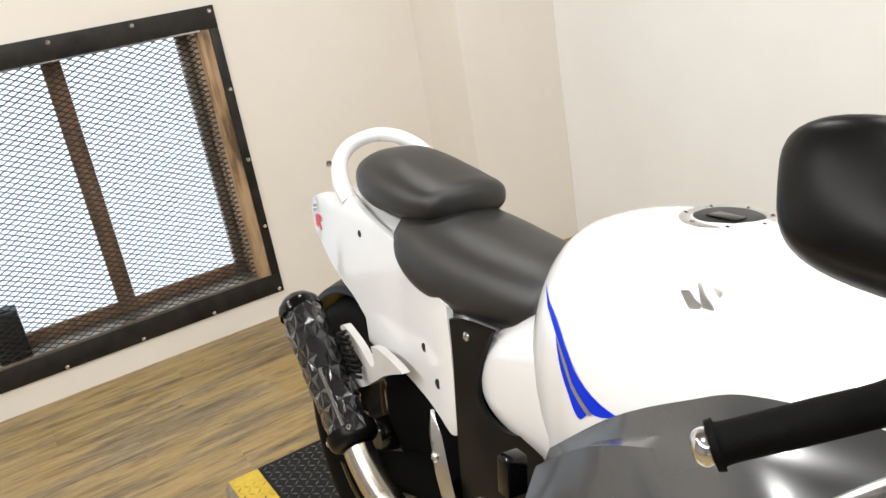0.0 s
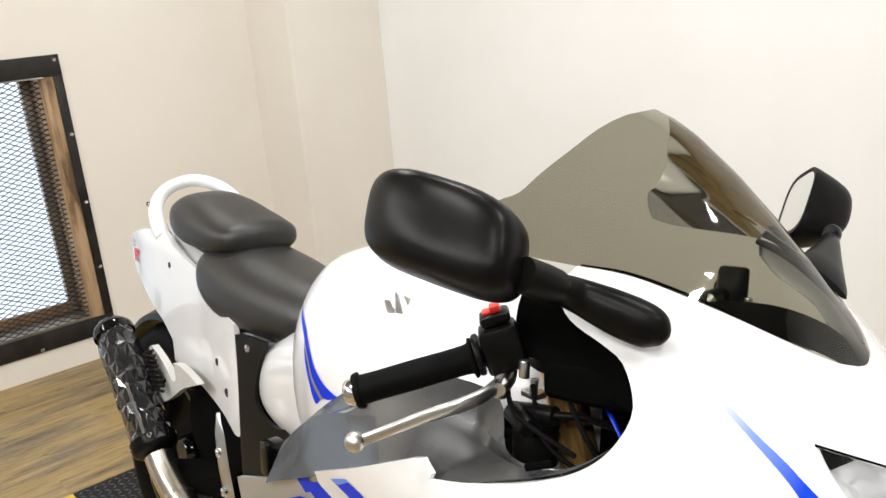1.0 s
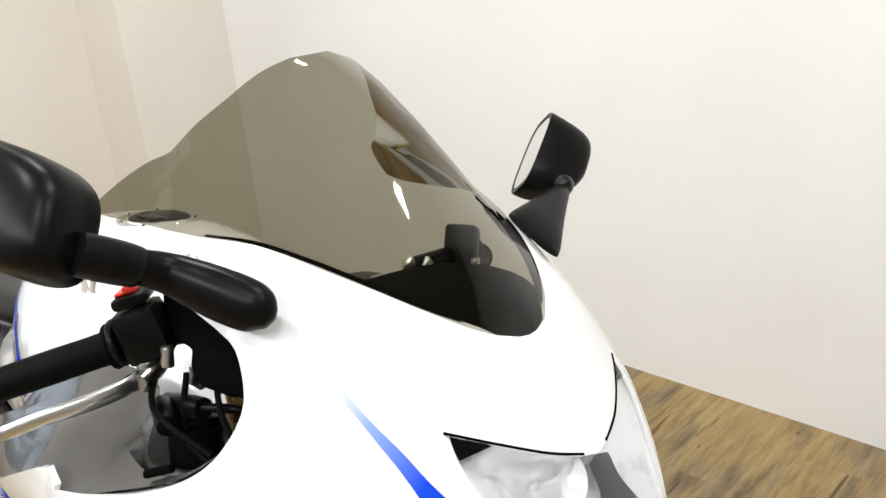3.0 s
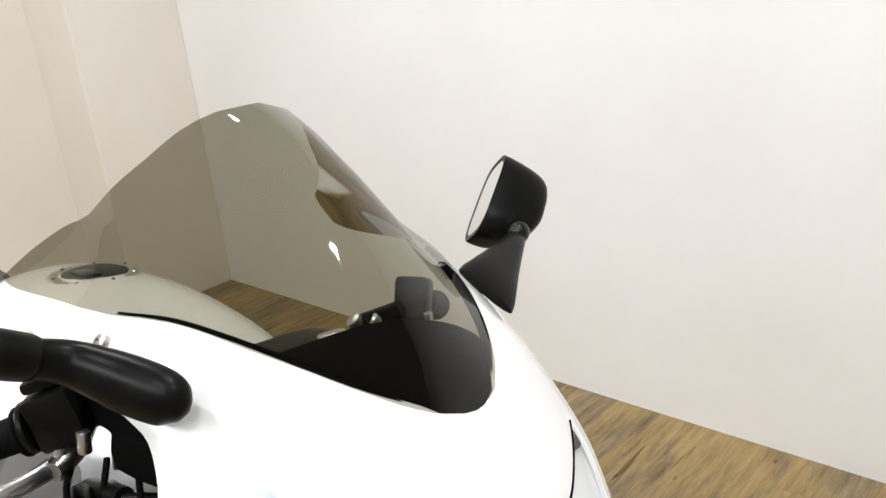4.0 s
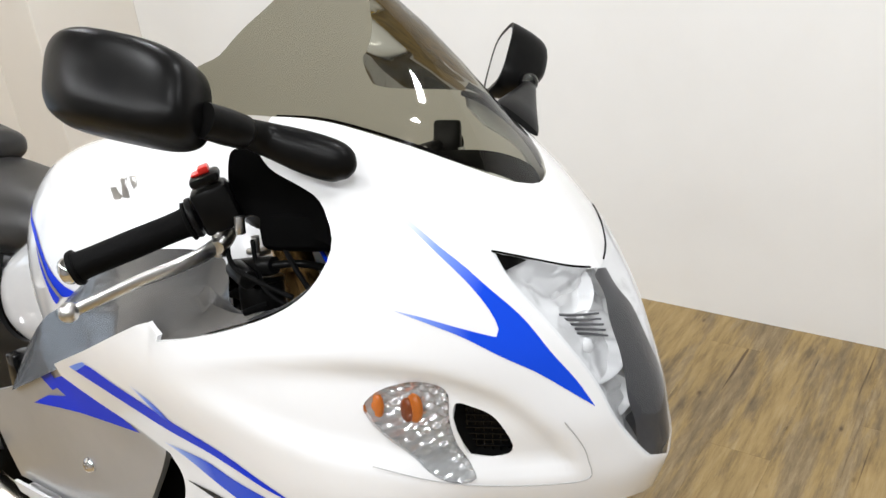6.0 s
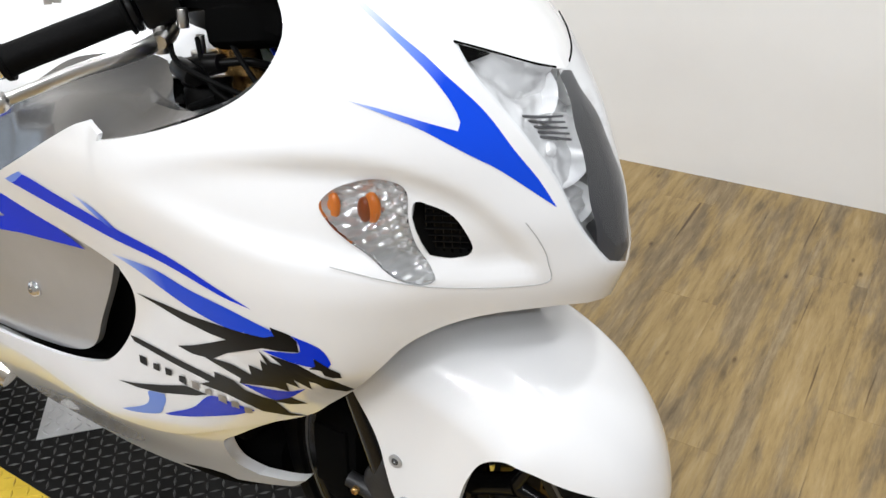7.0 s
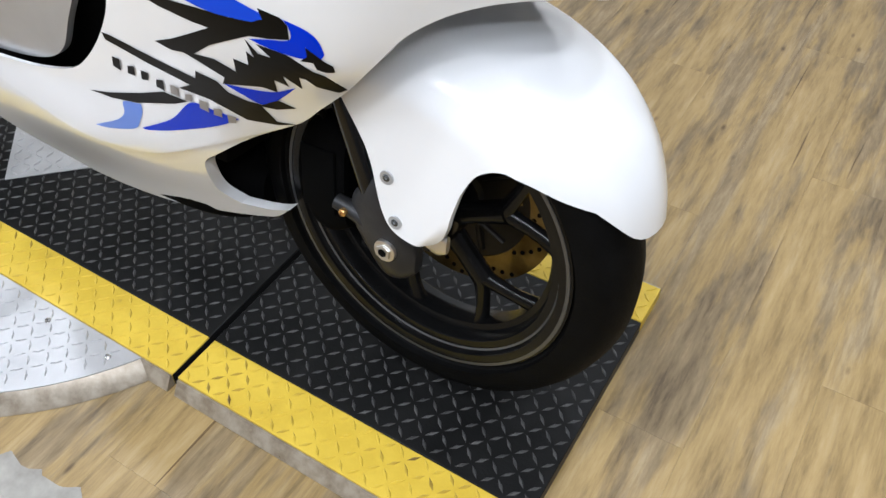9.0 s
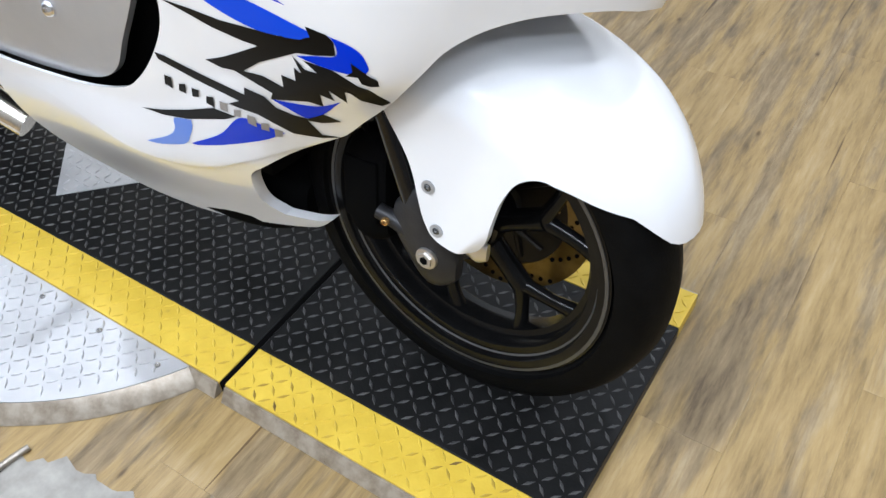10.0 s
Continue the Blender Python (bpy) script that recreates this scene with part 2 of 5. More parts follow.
# ---- caged window in the west wall ----
def window_cage():
    win = tagged(new("window_1"), "black steel framed window with an expanded metal cage", "window", kind="structure")
    fw, x = 0.05, XW
    # reveal of rough timber
    part("reveal", box((x - 0.19, WY1 - 0.03, WZ0), (x - 0.003, WY1 - 0.002, WZ1)), WOODTRIM, win, "rough stained timber reveal", smooth=False)
    part("reveal", box((x - 0.19, WY0 + 0.002, WZ0), (x - 0.003, WY0 + 0.03, WZ1)), WOODTRIM, win, smooth=False)
    part("sill", box((x - 0.19, WY0 + 0.03, WZ0 + 0.002), (x - 0.003, WY1 - 0.03, WZ0 + 0.03)), ALUDULL, win, "dull grey window sill", smooth=False)
    part("reveal", box((x - 0.19, WY0 + 0.03, WZ1 - 0.02), (x - 0.003, WY1 - 0.03, WZ1 - 0.002)), WOODTRIM, win, smooth=False)
    # steel angle frame, proud of the wall
    e = 0.062
    part("frame_rail", box((x + 0.001, WY0 - e, WZ1 - 0.02), (x + 0.008, WY1 + e, WZ1 + e), 0.002), STEELBLACK, win)
    part("frame_rail", box((x + 0.001, WY0 - e, WZ0 - e), (x + 0.008, WY1 + e, WZ0 + 0.02), 0.002), STEELBLACK, win)
    part("frame_stile", box((x + 0.001, WY1 + 0.026, WZ0 + 0.0205), (x + 0.008, WY1 + e, WZ1 - 0.0205), 0.002), STEELBLACK, win)
    part("timber_stop", box((x - 0.004, WY1 - 0.022, WZ0 + 0.0205), (x + 0.005, WY1 + 0.0255, WZ1 - 0.0205), 0.002), WOODTRIM, win, "rough knotty timber stop")
    part("frame_stile", box((x + 0.001, WY0 - e, WZ0 + 0.0205), (x + 0.008, WY0 + 0.012, WZ1 - 0.0205), 0.002), STEELBLACK, win)
    part("edge_strip", box((x + 0.009, WY0, WZ1 - 0.024), (x + 0.013, WY1 - 0.012, WZ1 - 0.018)), CHROME, win, "bright metal edge strip", smooth=False)
    for i in range(6):
        y = 0.304 - i * 0.287
        bolt((x + 0.008, y, 0.118 if i else 0.121), (1, 0, 0), 0.009, 0.006, CHROME, win)
        bolt((x + 0.008, y, 1.264), (1, 0, 0), 0.009, 0.006, CHROME, win)
    for i in range(1, 4):
        bolt((x + 0.008, 0.31, 1.25 - i * 0.283), (1, 0, 0), 0.009, 0.006, CHROME, win)
    # timber sash behind the cage
    for y in (-0.268, 0.208):
        w = 0.04 if y > 0 else 0.066
        part("mullion", box((x - 0.17, y - w / 2, WZ0 + 0.03), (x - 0.12, y + w / 2, WZ1 - 0.02), 0.003), MULLION if y < 0 else ALUDULL, win, "brown timber mullion" if y < 0 else "grey sash stile")
    part("sash_rail", box((x - 0.165, WY0 + 0.03, WZ0 + 0.03), (x - 0.125, WY1 - 0.03, WZ0 + 0.075), 0.003), MULLION, win)
    glow = mat("daylight_pane", (0.02, 0.02, 0.02), 0.4)
    bsdf(glow).inputs["Emission Color"].default_value = (0.80, 0.90, 1.0, 1)
    bsdf(glow).inputs["Emission Strength"].default_value = PANE_GLOW
    part("pane", box((x - 0.150, WY0 + 0.03, WZ0 + 0.07), (x - 0.146, WY1 - 0.03, WZ1 - 0.02)), glow, win, "bright frosted window pane", smooth=False)
    # expanded metal: two families of zigzag strands
    verts, faces = [], []
    dw, dh, th, xx = 0.042, 0.0205, 0.0046, x - 0.008
    nz, ny = int((WZ1 - WZ0) / dh) + 1, int((WY1 - WY0) / (dw / 2)) + 1
    for k in range(nz):
        for sgn in (1, -1):
            for i in range(ny):
                y0, y1 = WY0 + i * dw / 2, WY0 + (i + 1) * dw / 2
                up = i % 2 == 0
                za, zb = (0, dh / 2) if up else (dh / 2, 0)
                zc = WZ0 + k * dh + (0 if sgn > 0 else dh / 2 * 0)
                if sgn < 0:
                    za, zb = -za, -zb
                if not (WZ0 < zc + za < WZ1 and WZ0 < zc + zb < WZ1) or y1 > WY1:
                    continue
                n = len(verts)
                for yy, zz in ((y0, zc + za), (y1, zc + zb)):
                    verts += [(xx, yy, zz - th / 2), (xx + 0.003, yy, zz), (xx, yy, zz + th / 2), (xx - 0.002, yy, zz)]
                for j in range(4):
                    faces.append((n + j, n + (j + 1) % 4, n + 4 + (j + 1) % 4, n + 4 + j))
    tagged(obj("cage_mesh", mesh_from("cage_mesh", verts, faces), STEELBLACK, win, "black expanded metal mesh"), kind="stuff")
    tagged(part("storage_box", join(box((x - 0.118, -0.76, WZ0 + 0.031), (x - 0.02, -0.648, WZ0 + 0.21), 0.004), box((x - 0.1, -0.745, WZ0 + 0.2105), (x - 0.04, -0.67, WZ0 + 0.218), 0.002)), BLACKTHING, None), "small black box standing on the window sill", "box")


TAPEDGE = grime(mat("scuffed_edge", rough=0.3, metal=0.3), 35, [(0.35, (0.22, 0.18, 0.13)), (0.62, (0.38, 0.33, 0.26))], (0.18, 0.5), 0.12, 90)


# ---- tread-plate platform on a turntable ----
PX0, PX1, PY, PI, PH = -0.625, 1.765, 0.295, 0.205, 0.03
SLOT = 1.155
DISC_C, DISC_R = (0.565, 0.0), 0.594


def lugs(x0, x1, y0, y1, z, pitch=0.0222, keep=None, length=0.0235, wid=0.0058, h=0.0022):
    verts, faces = [], []
    nx, ny = int((x1 - x0) / pitch), int((y1 - y0) / pitch)
    ox, oy = (x1 - x0 - (nx - 1) * pitch) / 2, (y1 - y0 - (ny - 1) * pitch) / 2
    for i in range(nx):
        for j in range(ny):
            cx, cy = x0 + ox + i * pitch, y0 + oy + j * pitch
            if keep and not keep(cx, cy):
                continue
            a = radians(45 if (i + j) % 2 else -45)
            ca, sa = math.cos(a), math.sin(a)
            n = len(verts)
            for u, v, w in ((-length / 2, 0, 0), (0, -wid / 2, 0), (length / 2, 0, 0), (0, wid / 2, 0), (-length * 0.27, 0, h), (length * 0.27, 0, h), (0, -wid * 0.22, h), (0, wid * 0.22, h)):
                verts.append((cx + u * ca - v * sa, cy + u * sa + v * ca, z + w))
            for f in ((0, 1, 6, 4), (1, 2, 5, 6), (2, 3, 7, 5), (3, 0, 4, 7), (4, 6, 5, 7)):
                faces.append([n + q for q in f])
    return verts, faces


def platform():
    deck = tagged(new("drive_on_platform"), "black tread-plate display platform with yellow painted edges", "platform")
    for xa, xb in ((PX0, SLOT - 0.006), (SLOT + 0.006, PX1)):
        part("deck_plate", box((xa, -PI, 0.002), (xb, PI, PH), 0.0012, 1), BLACKPLATE, deck, "black diamond tread plate")
        v, f = lugs(xa, xb, -PI, PI, PH)
        tagged(obj("tread", mesh_from("tread", v, f, False), BLACKLUG, deck), kind="stuff")
        for s in (-1, 1):
            lo, hi = (-PY, -PI - 0.0008) if s < 0 else (PI + 0.0008, PY)
            part("edge_plate", box((xa, lo, 0.002), (xb, hi, PH), 0.0012, 1), YELLOWPLATE, deck, "yellow painted tread-plate edge")
            sk = bmesh.new()
            ring = [[sk.verts.new((x, s * (PY + q), z)) for q, z in ((0.0008, PH - 0.003), (0.004, PH - 0.003), (0.019, 0.003), (0.019, 0.0012), (0.0008, 0.0012))] for x in (xa + 0.002, xb - 0.002)]
            for i in range(5):
                sk.faces.new((ring[0][i], ring[0][(i + 1) % 5], ring[1][(i + 1) % 5], ring[1][i]))
            for r in ring:
                sk.faces.new(r)
            part("edge_skirt", sk, TAPEDGE, deck, "scuffed metallic edge strip", smooth=False)
            v, f = lugs(xa, xb, lo, hi, PH)
            tagged(obj("tread", mesh_from("tread", v, f, False), YELLOWLUG, deck), kind="stuff")
    # black filler added so the open gap reads as dark depth
    part("slot_dark_fill", box((SLOT - 0.0056, -PY - 0.001, 0.002), (SLOT + 0.0056, PY + 0.001, PH - 0.0025)), DEEP, deck, "black fill added to darken the gap between the deck plates", smooth=False)
    table = tagged(new("turntable"), "round aluminium tread-plate turntable under the platform", "turntable")
    for s in (-1, 1):
        n, pts = 64, []
        a0 = math.asin((PY + 0.002) / DISC_R)
        for i in range(n + 1):
            a = a0 + (math.pi - 2 * a0) * i / n
            pts.append((DISC_C[0] + DISC_R * math.cos(a), s * DISC_R * math.sin(a)))
        bm = bmesh.new()
        top = [bm.verts.new((x, y, PH - 0.002)) for x, y in pts]
        bot = [bm.verts.new((x, y, 0.001)) for x, y in pts]
        bm.faces.new(top)
        bm.faces.new(bot[::-1])
        for i in range(len(pts)):
            j = (i + 1) % len(pts)
            bm.faces.new((top[i], bot[i], bot[j], top[j]))
        part("disc_plate", bm, ALUPLATE, table, "bright aluminium tread plate", smooth=False)
        rim = bmesh.new()
        ra, rb = [], []
        for i in range(n + 1):
            a = a0 + (math.pi - 2 * a0) * i / n
            c, d = math.cos(a), s * math.sin(a)
            ra.append([rim.verts.new((DISC_C[0] + (DISC_R + q) * c, (DISC_R + q) * d, z)) for q, z in ((0.001, 0.001), (0.030, 0.001), (0.028, 0.005), (0.001, PH - 0.003))])
        for p, q in zip(ra, ra[1:]):
            for k in range(4):
                rim.faces.new((p[k], p[(k + 1) % 4], q[(k + 1) % 4], q[k]))
        part("disc_rim", rim, TAPEDGE, table, "dull metal edge band of the turntable")
        keep = lambda x, y: math.hypot(x - DISC_C[0], y) < DISC_R - 0.02 and abs(y) > PY + 0.012
        v, f = lugs(DISC_C[0] - DISC_R, DISC_C[0] + DISC_R, *((-DISC_R, -PY) if s < 0 else (PY, DISC_R)), PH - 0.002, keep=keep)
        tagged(obj("tread", mesh_from("tread", v, f, False), ALU, table), kind="stuff")
        for x in (1.03, 0.88, 0.72, 0.4, 0.2):
            bolt((x, s * (PY + 0.03), PH - 0.002), (0, 0, 1), 0.0065, 0.003, CHROME, table, "screw")
    # bare aluminium inspection plate lying on the deck
    plate = tagged(part("loose_tread_plate", box((-.105, -.105, PH + 0.0018), (.105, .105, PH + 0.004)), ALUPLATE, None, smooth=False), "bare aluminium tread plate lying on the black deck", "metal plate")
    plate.matrix_world = pose(0.515, 0.025, 0, 0, 0, 44)
    v, f = lugs(-.105, .105, -.105, .105, PH + 0.004)
    tagged(obj("tread", mesh_from("tread", v, f, False), ALU, plate), kind="stuff")


# ---- motorcycle: materials ----
WHITE = mat("white_gloss_paint", (0.79, 0.79, 0.79), 0.22, coat=1.0)
grime(WHITE, 3.0, [(0.3, (0.765, 0.765, 0.77)), (0.7, (0.81, 0.81, 0.815))], (0.18, 0.26))
SILVER = grime(mat("silver_paint", metal=0.55, rough=0.34, coat=0.6), 5, [(0.3, (0.38, 0.39, 0.41)), (0.7, (0.46, 0.47, 0.49))], (0.3, 0.4))
GREYPANEL = grime(mat("dark_grey_paint", metal=0.55, rough=0.3, coat=0.3), 5, [(0.3, (0.075, 0.076, 0.079)), (0.7, (0.105, 0.107, 0.11))], (0.18, 0.28))
BLUE = mat("blue_decal", (0.003, 0.030, 0.58), 0.25, spec=0.1)
PALEBLUE = mat("fading_blue_decal", (0.13, 0.24, 0.70), 0.3, spec=0.3)
def fading(name, x0, x1):
    """Blue film that thins out to the white paint along the bike."""
    m = mat(name, rough=0.25, spec=0.12)
    tc, sp, mr = nd(m, "ShaderNodeTexCoord"), nd(m, "ShaderNodeSeparateXYZ"), nd(m, "ShaderNodeMapRange")
    mr.inputs["From Min"].default_value, mr.inputs["From Max"].default_value = x0, x1
    wire(m, tc, "Object", sp, 0)
    wire(m, sp, "X", mr, "Value")
    wire(m, ramp(m, mr, 0, [(0.0, (0.78, 0.79, 0.80)), (0.45, (0.20, 0.30, 0.70)), (0.9, (0.010, 0.060, 0.61))]), 0, bsdf(m), "Base Color")
    return m


FADE_A, FADE_B, FADE_C = fading("fading_blue_arrow", 1.485, 1.585), fading("fading_blue_sweep", 1.19, 1.30), fading("fading_blue_spur", 1.18, 1.245)
INK = mat("black_decal", (0.004, 0.0035, 0.003), 0.3, spec=0.08)
GREYINK = mat("grey_decal", (0.28, 0.26, 0.24), 0.35, metal=0.4)
REDINK = mat("red_decal", (0.65, 0.02, 0.03), 0.35)
BLACKPL = grime(mat("satin_black_plastic", rough=0.34, spec=0.12), 40, [(0.3, (0.003, 0.003, 0.003)), (0.7, (0.006, 0.0057, 0.0054))], (0.27, 0.38), 0.05, 500)
BLACKGL = mat("gloss_black", (0.003, 0.003, 0.0033), 0.12, spec=0.4)
DEEP = mat("matt_black_plastic", (0.002, 0.002, 0.002), 0.9, spec=0.04)
RUBBER = grime(mat("rubber", rough=0.55, spec=0.06), 30, [(0.3, (0.002, 0.002, 0.002)), (0.7, (0.004, 0.004, 0.004))], (0.5, 0.7), 0.3, 300)
LEATHER = grime(mat("black_vinyl_leather", rough=0.38, spec=0.6), 14, [(0.3, (0.008, 0.0075, 0.007)), (0.7, (0.014, 0.013, 0.0125))], (0.34, 0.46), 0.25, 700)
GREYMETAL = grime(mat("dark_cast_metal", metal=0.5, rough=0.45), 20, [(0.3, (0.018, 0.018, 0.019)), (0.7, (0.036, 0.036, 0.038))], (0.38, 0.52), 0.2, 300)
BRUSHED = grime(mat("brushed_alloy", metal=1.0, rough=0.3), 20, [(0.3, (0.60, 0.59, 0.57)), (0.7, (0.75, 0.74, 0.72))], (0.22, 0.38), 0.1, 300)
TITAN = grime(mat("heat_tinted_steel", metal=1.0, rough=0.25), 7, [(0.3, (0.62, 0.54, 0.42)), (0.5, (0.72, 0.68, 0.60)), (0.7, (0.66, 0.58, 0.44))], (0.18, 0.32))
GOLD = grime(mat("gold_anodised", metal=0.8, rough=0.2), 9, [(0.3, (0.50, 0.29, 0.09)), (0.7, (0.62, 0.38, 0.14))], (0.16, 0.26))
OCHRE = grime(mat("yellow_gold_carrier", metal=0.5, rough=0.4), 20, [(0.3, (0.42, 0.28, 0.04)), (0.7, (0.58, 0.40, 0.07))], (0.3, 0.5))
ROTOR = grime(mat("brake_rotor_steel", metal=1.0, rough=0.35), 30, [(0.3, (0.13, 0.095, 0.035)), (0.7, (0.26, 0.19, 0.075))], (0.28, 0.42))
AMBER = mat("amber_plastic", (0.85, 0.24, 0.03), 0.3)
# darker copy of the amber, for the bulb's shaded side
UMBER = mat("shaded_amber_plastic", (0.30, 0.07, 0.015), 0.3)
RED = mat("red_switch", (0.75, 0.02, 0.012), 0.3, coat=0.5)
REFLECT = mat("reflector_chrome", (0.95, 0.95, 0.95), 0.08, 0.35)
SIGBOWL = mat("fluted_bowl", (0.90, 0.90, 0.89), 0.18, 0.6)
REFDARK = grime(mat("lamp_housing", metal=0.3, rough=0.2), 25, [(0.33, (0.66, 0.66, 0.66)), (0.48, (0.94, 0.94, 0.94))], (0.10, 0.22))
MIRROR = mat("mirror_glass", (0.92, 0.93, 0.93), 0.02, 1.0)


def glassy(name, tint, rough=0.02, alpha=0.0, spec=0.5):
    """Thin clear plastic: a see-through sheet with a glossy skin."""
    m = bpy.data.materials.new(name)
    m.use_nodes = True
    nt = m.node_tree
    nt.nodes.clear()
    out, mix = nd(m, "ShaderNodeOutputMaterial"), nd(m, "ShaderNodeMixShader")
    tr, gl = nd(m, "ShaderNodeBsdfTransparent"), nd(m, "ShaderNodeBsdfGlossy")
    fr = nd(m, "ShaderNodeFresnel", IOR=1.45)
    tr.inputs["Color"].default_value = (*tint, 1)
    gl.inputs["Roughness"].default_value = rough
    wire(m, fr, 0, mix, 0)
    wire(m, tr, 0, mix, 1)
    wire(m, gl, 0, mix, 2)
    wire(m, mix, 0, out, 0)
    return m


CLEAR = glassy("clear_lens", (0.93, 0.94, 0.95))
SMOKE = glassy("smoked_screen", (0.385, 0.372, 0.30), 0.03)

# ---- motorcycle: body shape ----
NOSE_Z = (0.10, 0.20, 0.30, 0.40, 0.50, 0.60, 0.68, 0.73, 0.80, 0.88, 0.95, 1.016, 1.06, 1.10, 1.14, 1.18, 1.22, 1.26)
NOSE_X = (1.22, 1.33, 1.43, 1.52, 1.60, 1.665, 1.70, 1.716, 1.700, 1.660, 1.612, 1.549, 1.495, 1.43, 1.36, 1.28, 1.19, 1.09)
_tz = np.linspace(0.0, 1.4, 561)
_tx = np.interp(_tz, NOSE_Z, NOSE_X)
_ker = np.exp(-(np.arange(-12, 13) / 6.0) ** 2)
_tx = np.convolve(np.pad(_tx, 12, mode="edge"), _ker / _ker.sum(), mode="valid")


def nose_x(z):
    return np.interp(z, _tz, _tx)


def thin_plate(ctrl):
    c = np.array(ctrl, float)
    n, p = len(c), c[:, :2]

    def kernel(r):
        return np.where(r > 0, r ** 2 * np.log(r + 1e-12), 0)

    a = np.zeros((n + 3, n + 3))
    a[:n, :n] = kernel(np.linalg.norm(p[:, None] - p[None], axis=2)) + np.eye(n) * 1e-4
    a[:n, n], a[:n, n + 1:] = 1, p
    a[n:, :n] = a[:n, n:].T
    w = np.linalg.solve(a, np.r_[c[:, 2], 0, 0, 0])

    def f(u, v):
        u, v = np.asarray(u, float), np.asarray(v, float)
        r = np.sqrt((u[..., None] - p[:, 0]) ** 2 + (v[..., None] - p[:, 1]) ** 2)
        return kernel(r) @ w[:n] + w[n] + w[n + 1] * u + w[n + 2] * v
    return f


# half-widths of the fairing at places of its side view
_ctl = [(0, z, 0) for z in (0.2, 0.35, 0.5, 0.6, 0.7, 0.8, 0.9, 1.0, 1.1, 1.2)]
for _x, _z, _w in ((1.565, .973, .13), (1.595, .9, .161), (1.667, .818, .091), (1.43, 1.04, .195), (1.349, 1.081, .205), (1.40, .87, .275), (1.253, .867, .305),
                   (1.076, .794, .296), (1.093, .674, .262), (1.489, .618, .217), (1.473, .575, .19), (1.212, .359, .164), (.95, .55, .25), (.9, .75, .28),
                   (1.0, .35, .2), (1.1, .2, .10), (.8, .2, .12), (1.2, .5, .225), (1.58, .70, .165), (1.30, .72, .28), (1.2, 1.0, .25)):
    _ctl.append((math.sqrt(max(float(np.interp(_z, NOSE_Z, NOSE_X)) - _x, 0)), _z, _w))
_plate = thin_plate(_ctl)


def fairing_w(s, z):
    s, z = np.asarray(s, float), np.asarray(z, float)
    return np.maximum(_plate(s, z) - _plate(np.zeros_like(s), z) * np.clip(1 - s / 0.12, 0, 1), 0)


def inside(poly, x, y):
    hit, j = False, len(poly) - 1
    for i in range(len(poly)):
        (xi, yi), (xj, yj) = poly[i], poly[j]
        if (yi > y) != (yj > y) and x < (xj - xi) * (y - yi) / (yj - yi) + xi:
            hit = not hit
        j = i
    return hit


def edge_distance(poly, x, y):
    best = 9.0
    for (ax, ay), (bx, by) in zip(poly, poly[1:] + poly[:1]):
        dx, dy = bx - ax, by - ay
        k = min(1, max(0, ((x - ax) * dx + (y - ay) * dy) / max(dx * dx + dy * dy, 1e-12)))
        best = min(best, math.hypot(ax + k * dx - x, ay + k * dy - y))
    return best


MID = 9.0


def smooth_loop(pts, step=0.008, corner=48, mid_x=None):
    """A closed curve through the points, rounded but for its sharp corners. A point with x = MID lies on the centre line."""
    on_mid = [p[0] == MID for p in pts]
    pts = [(float((mid_x or nose_x)(p[1])), p[1]) if p[0] == MID else p for p in pts]
    n, out = len(pts), []
    sharp = []
    for i in range(n):
        a, b, c = Vector(pts[i - 1]), Vector(pts[i]), Vector(pts[(i + 1) % n])
        u, v = b - a, c - b
        sharp.append(u.length < 1e-6 or v.length < 1e-6 or math.degrees(u.angle(v)) > corner)
    for i in range(n):
        p0, p1, p2, p3 = (Vector(pts[(i + k) % n]) for k in (-1, 0, 1, 2))
        t1 = (p2 - p1) if sharp[i] else (p2 - p0) / 2
        t2 = (p2 - p1) if sharp[(i + 1) % n] else (p3 - p1) / 2
        m = max(1, int((p2 - p1).length / step))
        if on_mid[i]:
            t1 = t2 = p2 - p1
        for k in range(m):
            t = k / m
            if on_mid[i] and (k == 0 or on_mid[(i + 1) % n]):
                out.append((MID, p1.y + (p2.y - p1.y) * t))
                continue
            h = (2 * t ** 3 - 3 * t ** 2 + 1) * p1 + (t ** 3 - 2 * t ** 2 + t) * t1 + (-2 * t ** 3 + 3 * t ** 2) * p2 + (t ** 3 - t ** 2) * t2
            out.append((h.x, h.y))
    return out


from mathutils.geometry import delaunay_2d_cdt


def sheet(loop, holes=(), step=0.014):
    """A triangulated sheet inside loop: its flat points, triangles and rim edges."""
    pts, edges = [], []
    for lp in (loop, *holes):
        n0 = len(pts)
        pts += [Vector(p) for p in lp]
        edges += [(n0 + i, n0 + (i + 1) % len(lp)) for i in range(len(lp))]
    xs, ys = [p[0] for p in loop], [p[1] for p in loop]
    j, y = 0, min(ys) + step * 0.5
    while y < max(ys):
        x = min(xs) + (step * 0.25 if j % 2 else step * 0.75)
        while x < max(xs):
            if inside(loop, x, y) and edge_distance(loop, x, y) > step * 0.5 and all(not inside(h, x, y) and edge_distance(h, x, y) > step * 0.5 for h in holes):
                pts.append(Vector((x, y)))
            x += step
        y, j = y + step * 0.866, j + 1
    v, e, f, *_ = delaunay_2d_cdt(pts, edges, [], 0, 1e-6)
    tris = []
    for t in f:
        cx, cy = sum(v[i][0] for i in t) / 3, sum(v[i][1] for i in t) / 3
        if inside(loop, cx, cy) and not any(inside(h, cx, cy) for h in holes):
            tris.append(tuple(t))
    return v, tris


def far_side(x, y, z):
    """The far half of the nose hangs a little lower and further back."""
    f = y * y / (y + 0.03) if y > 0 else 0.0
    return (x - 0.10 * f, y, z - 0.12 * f)


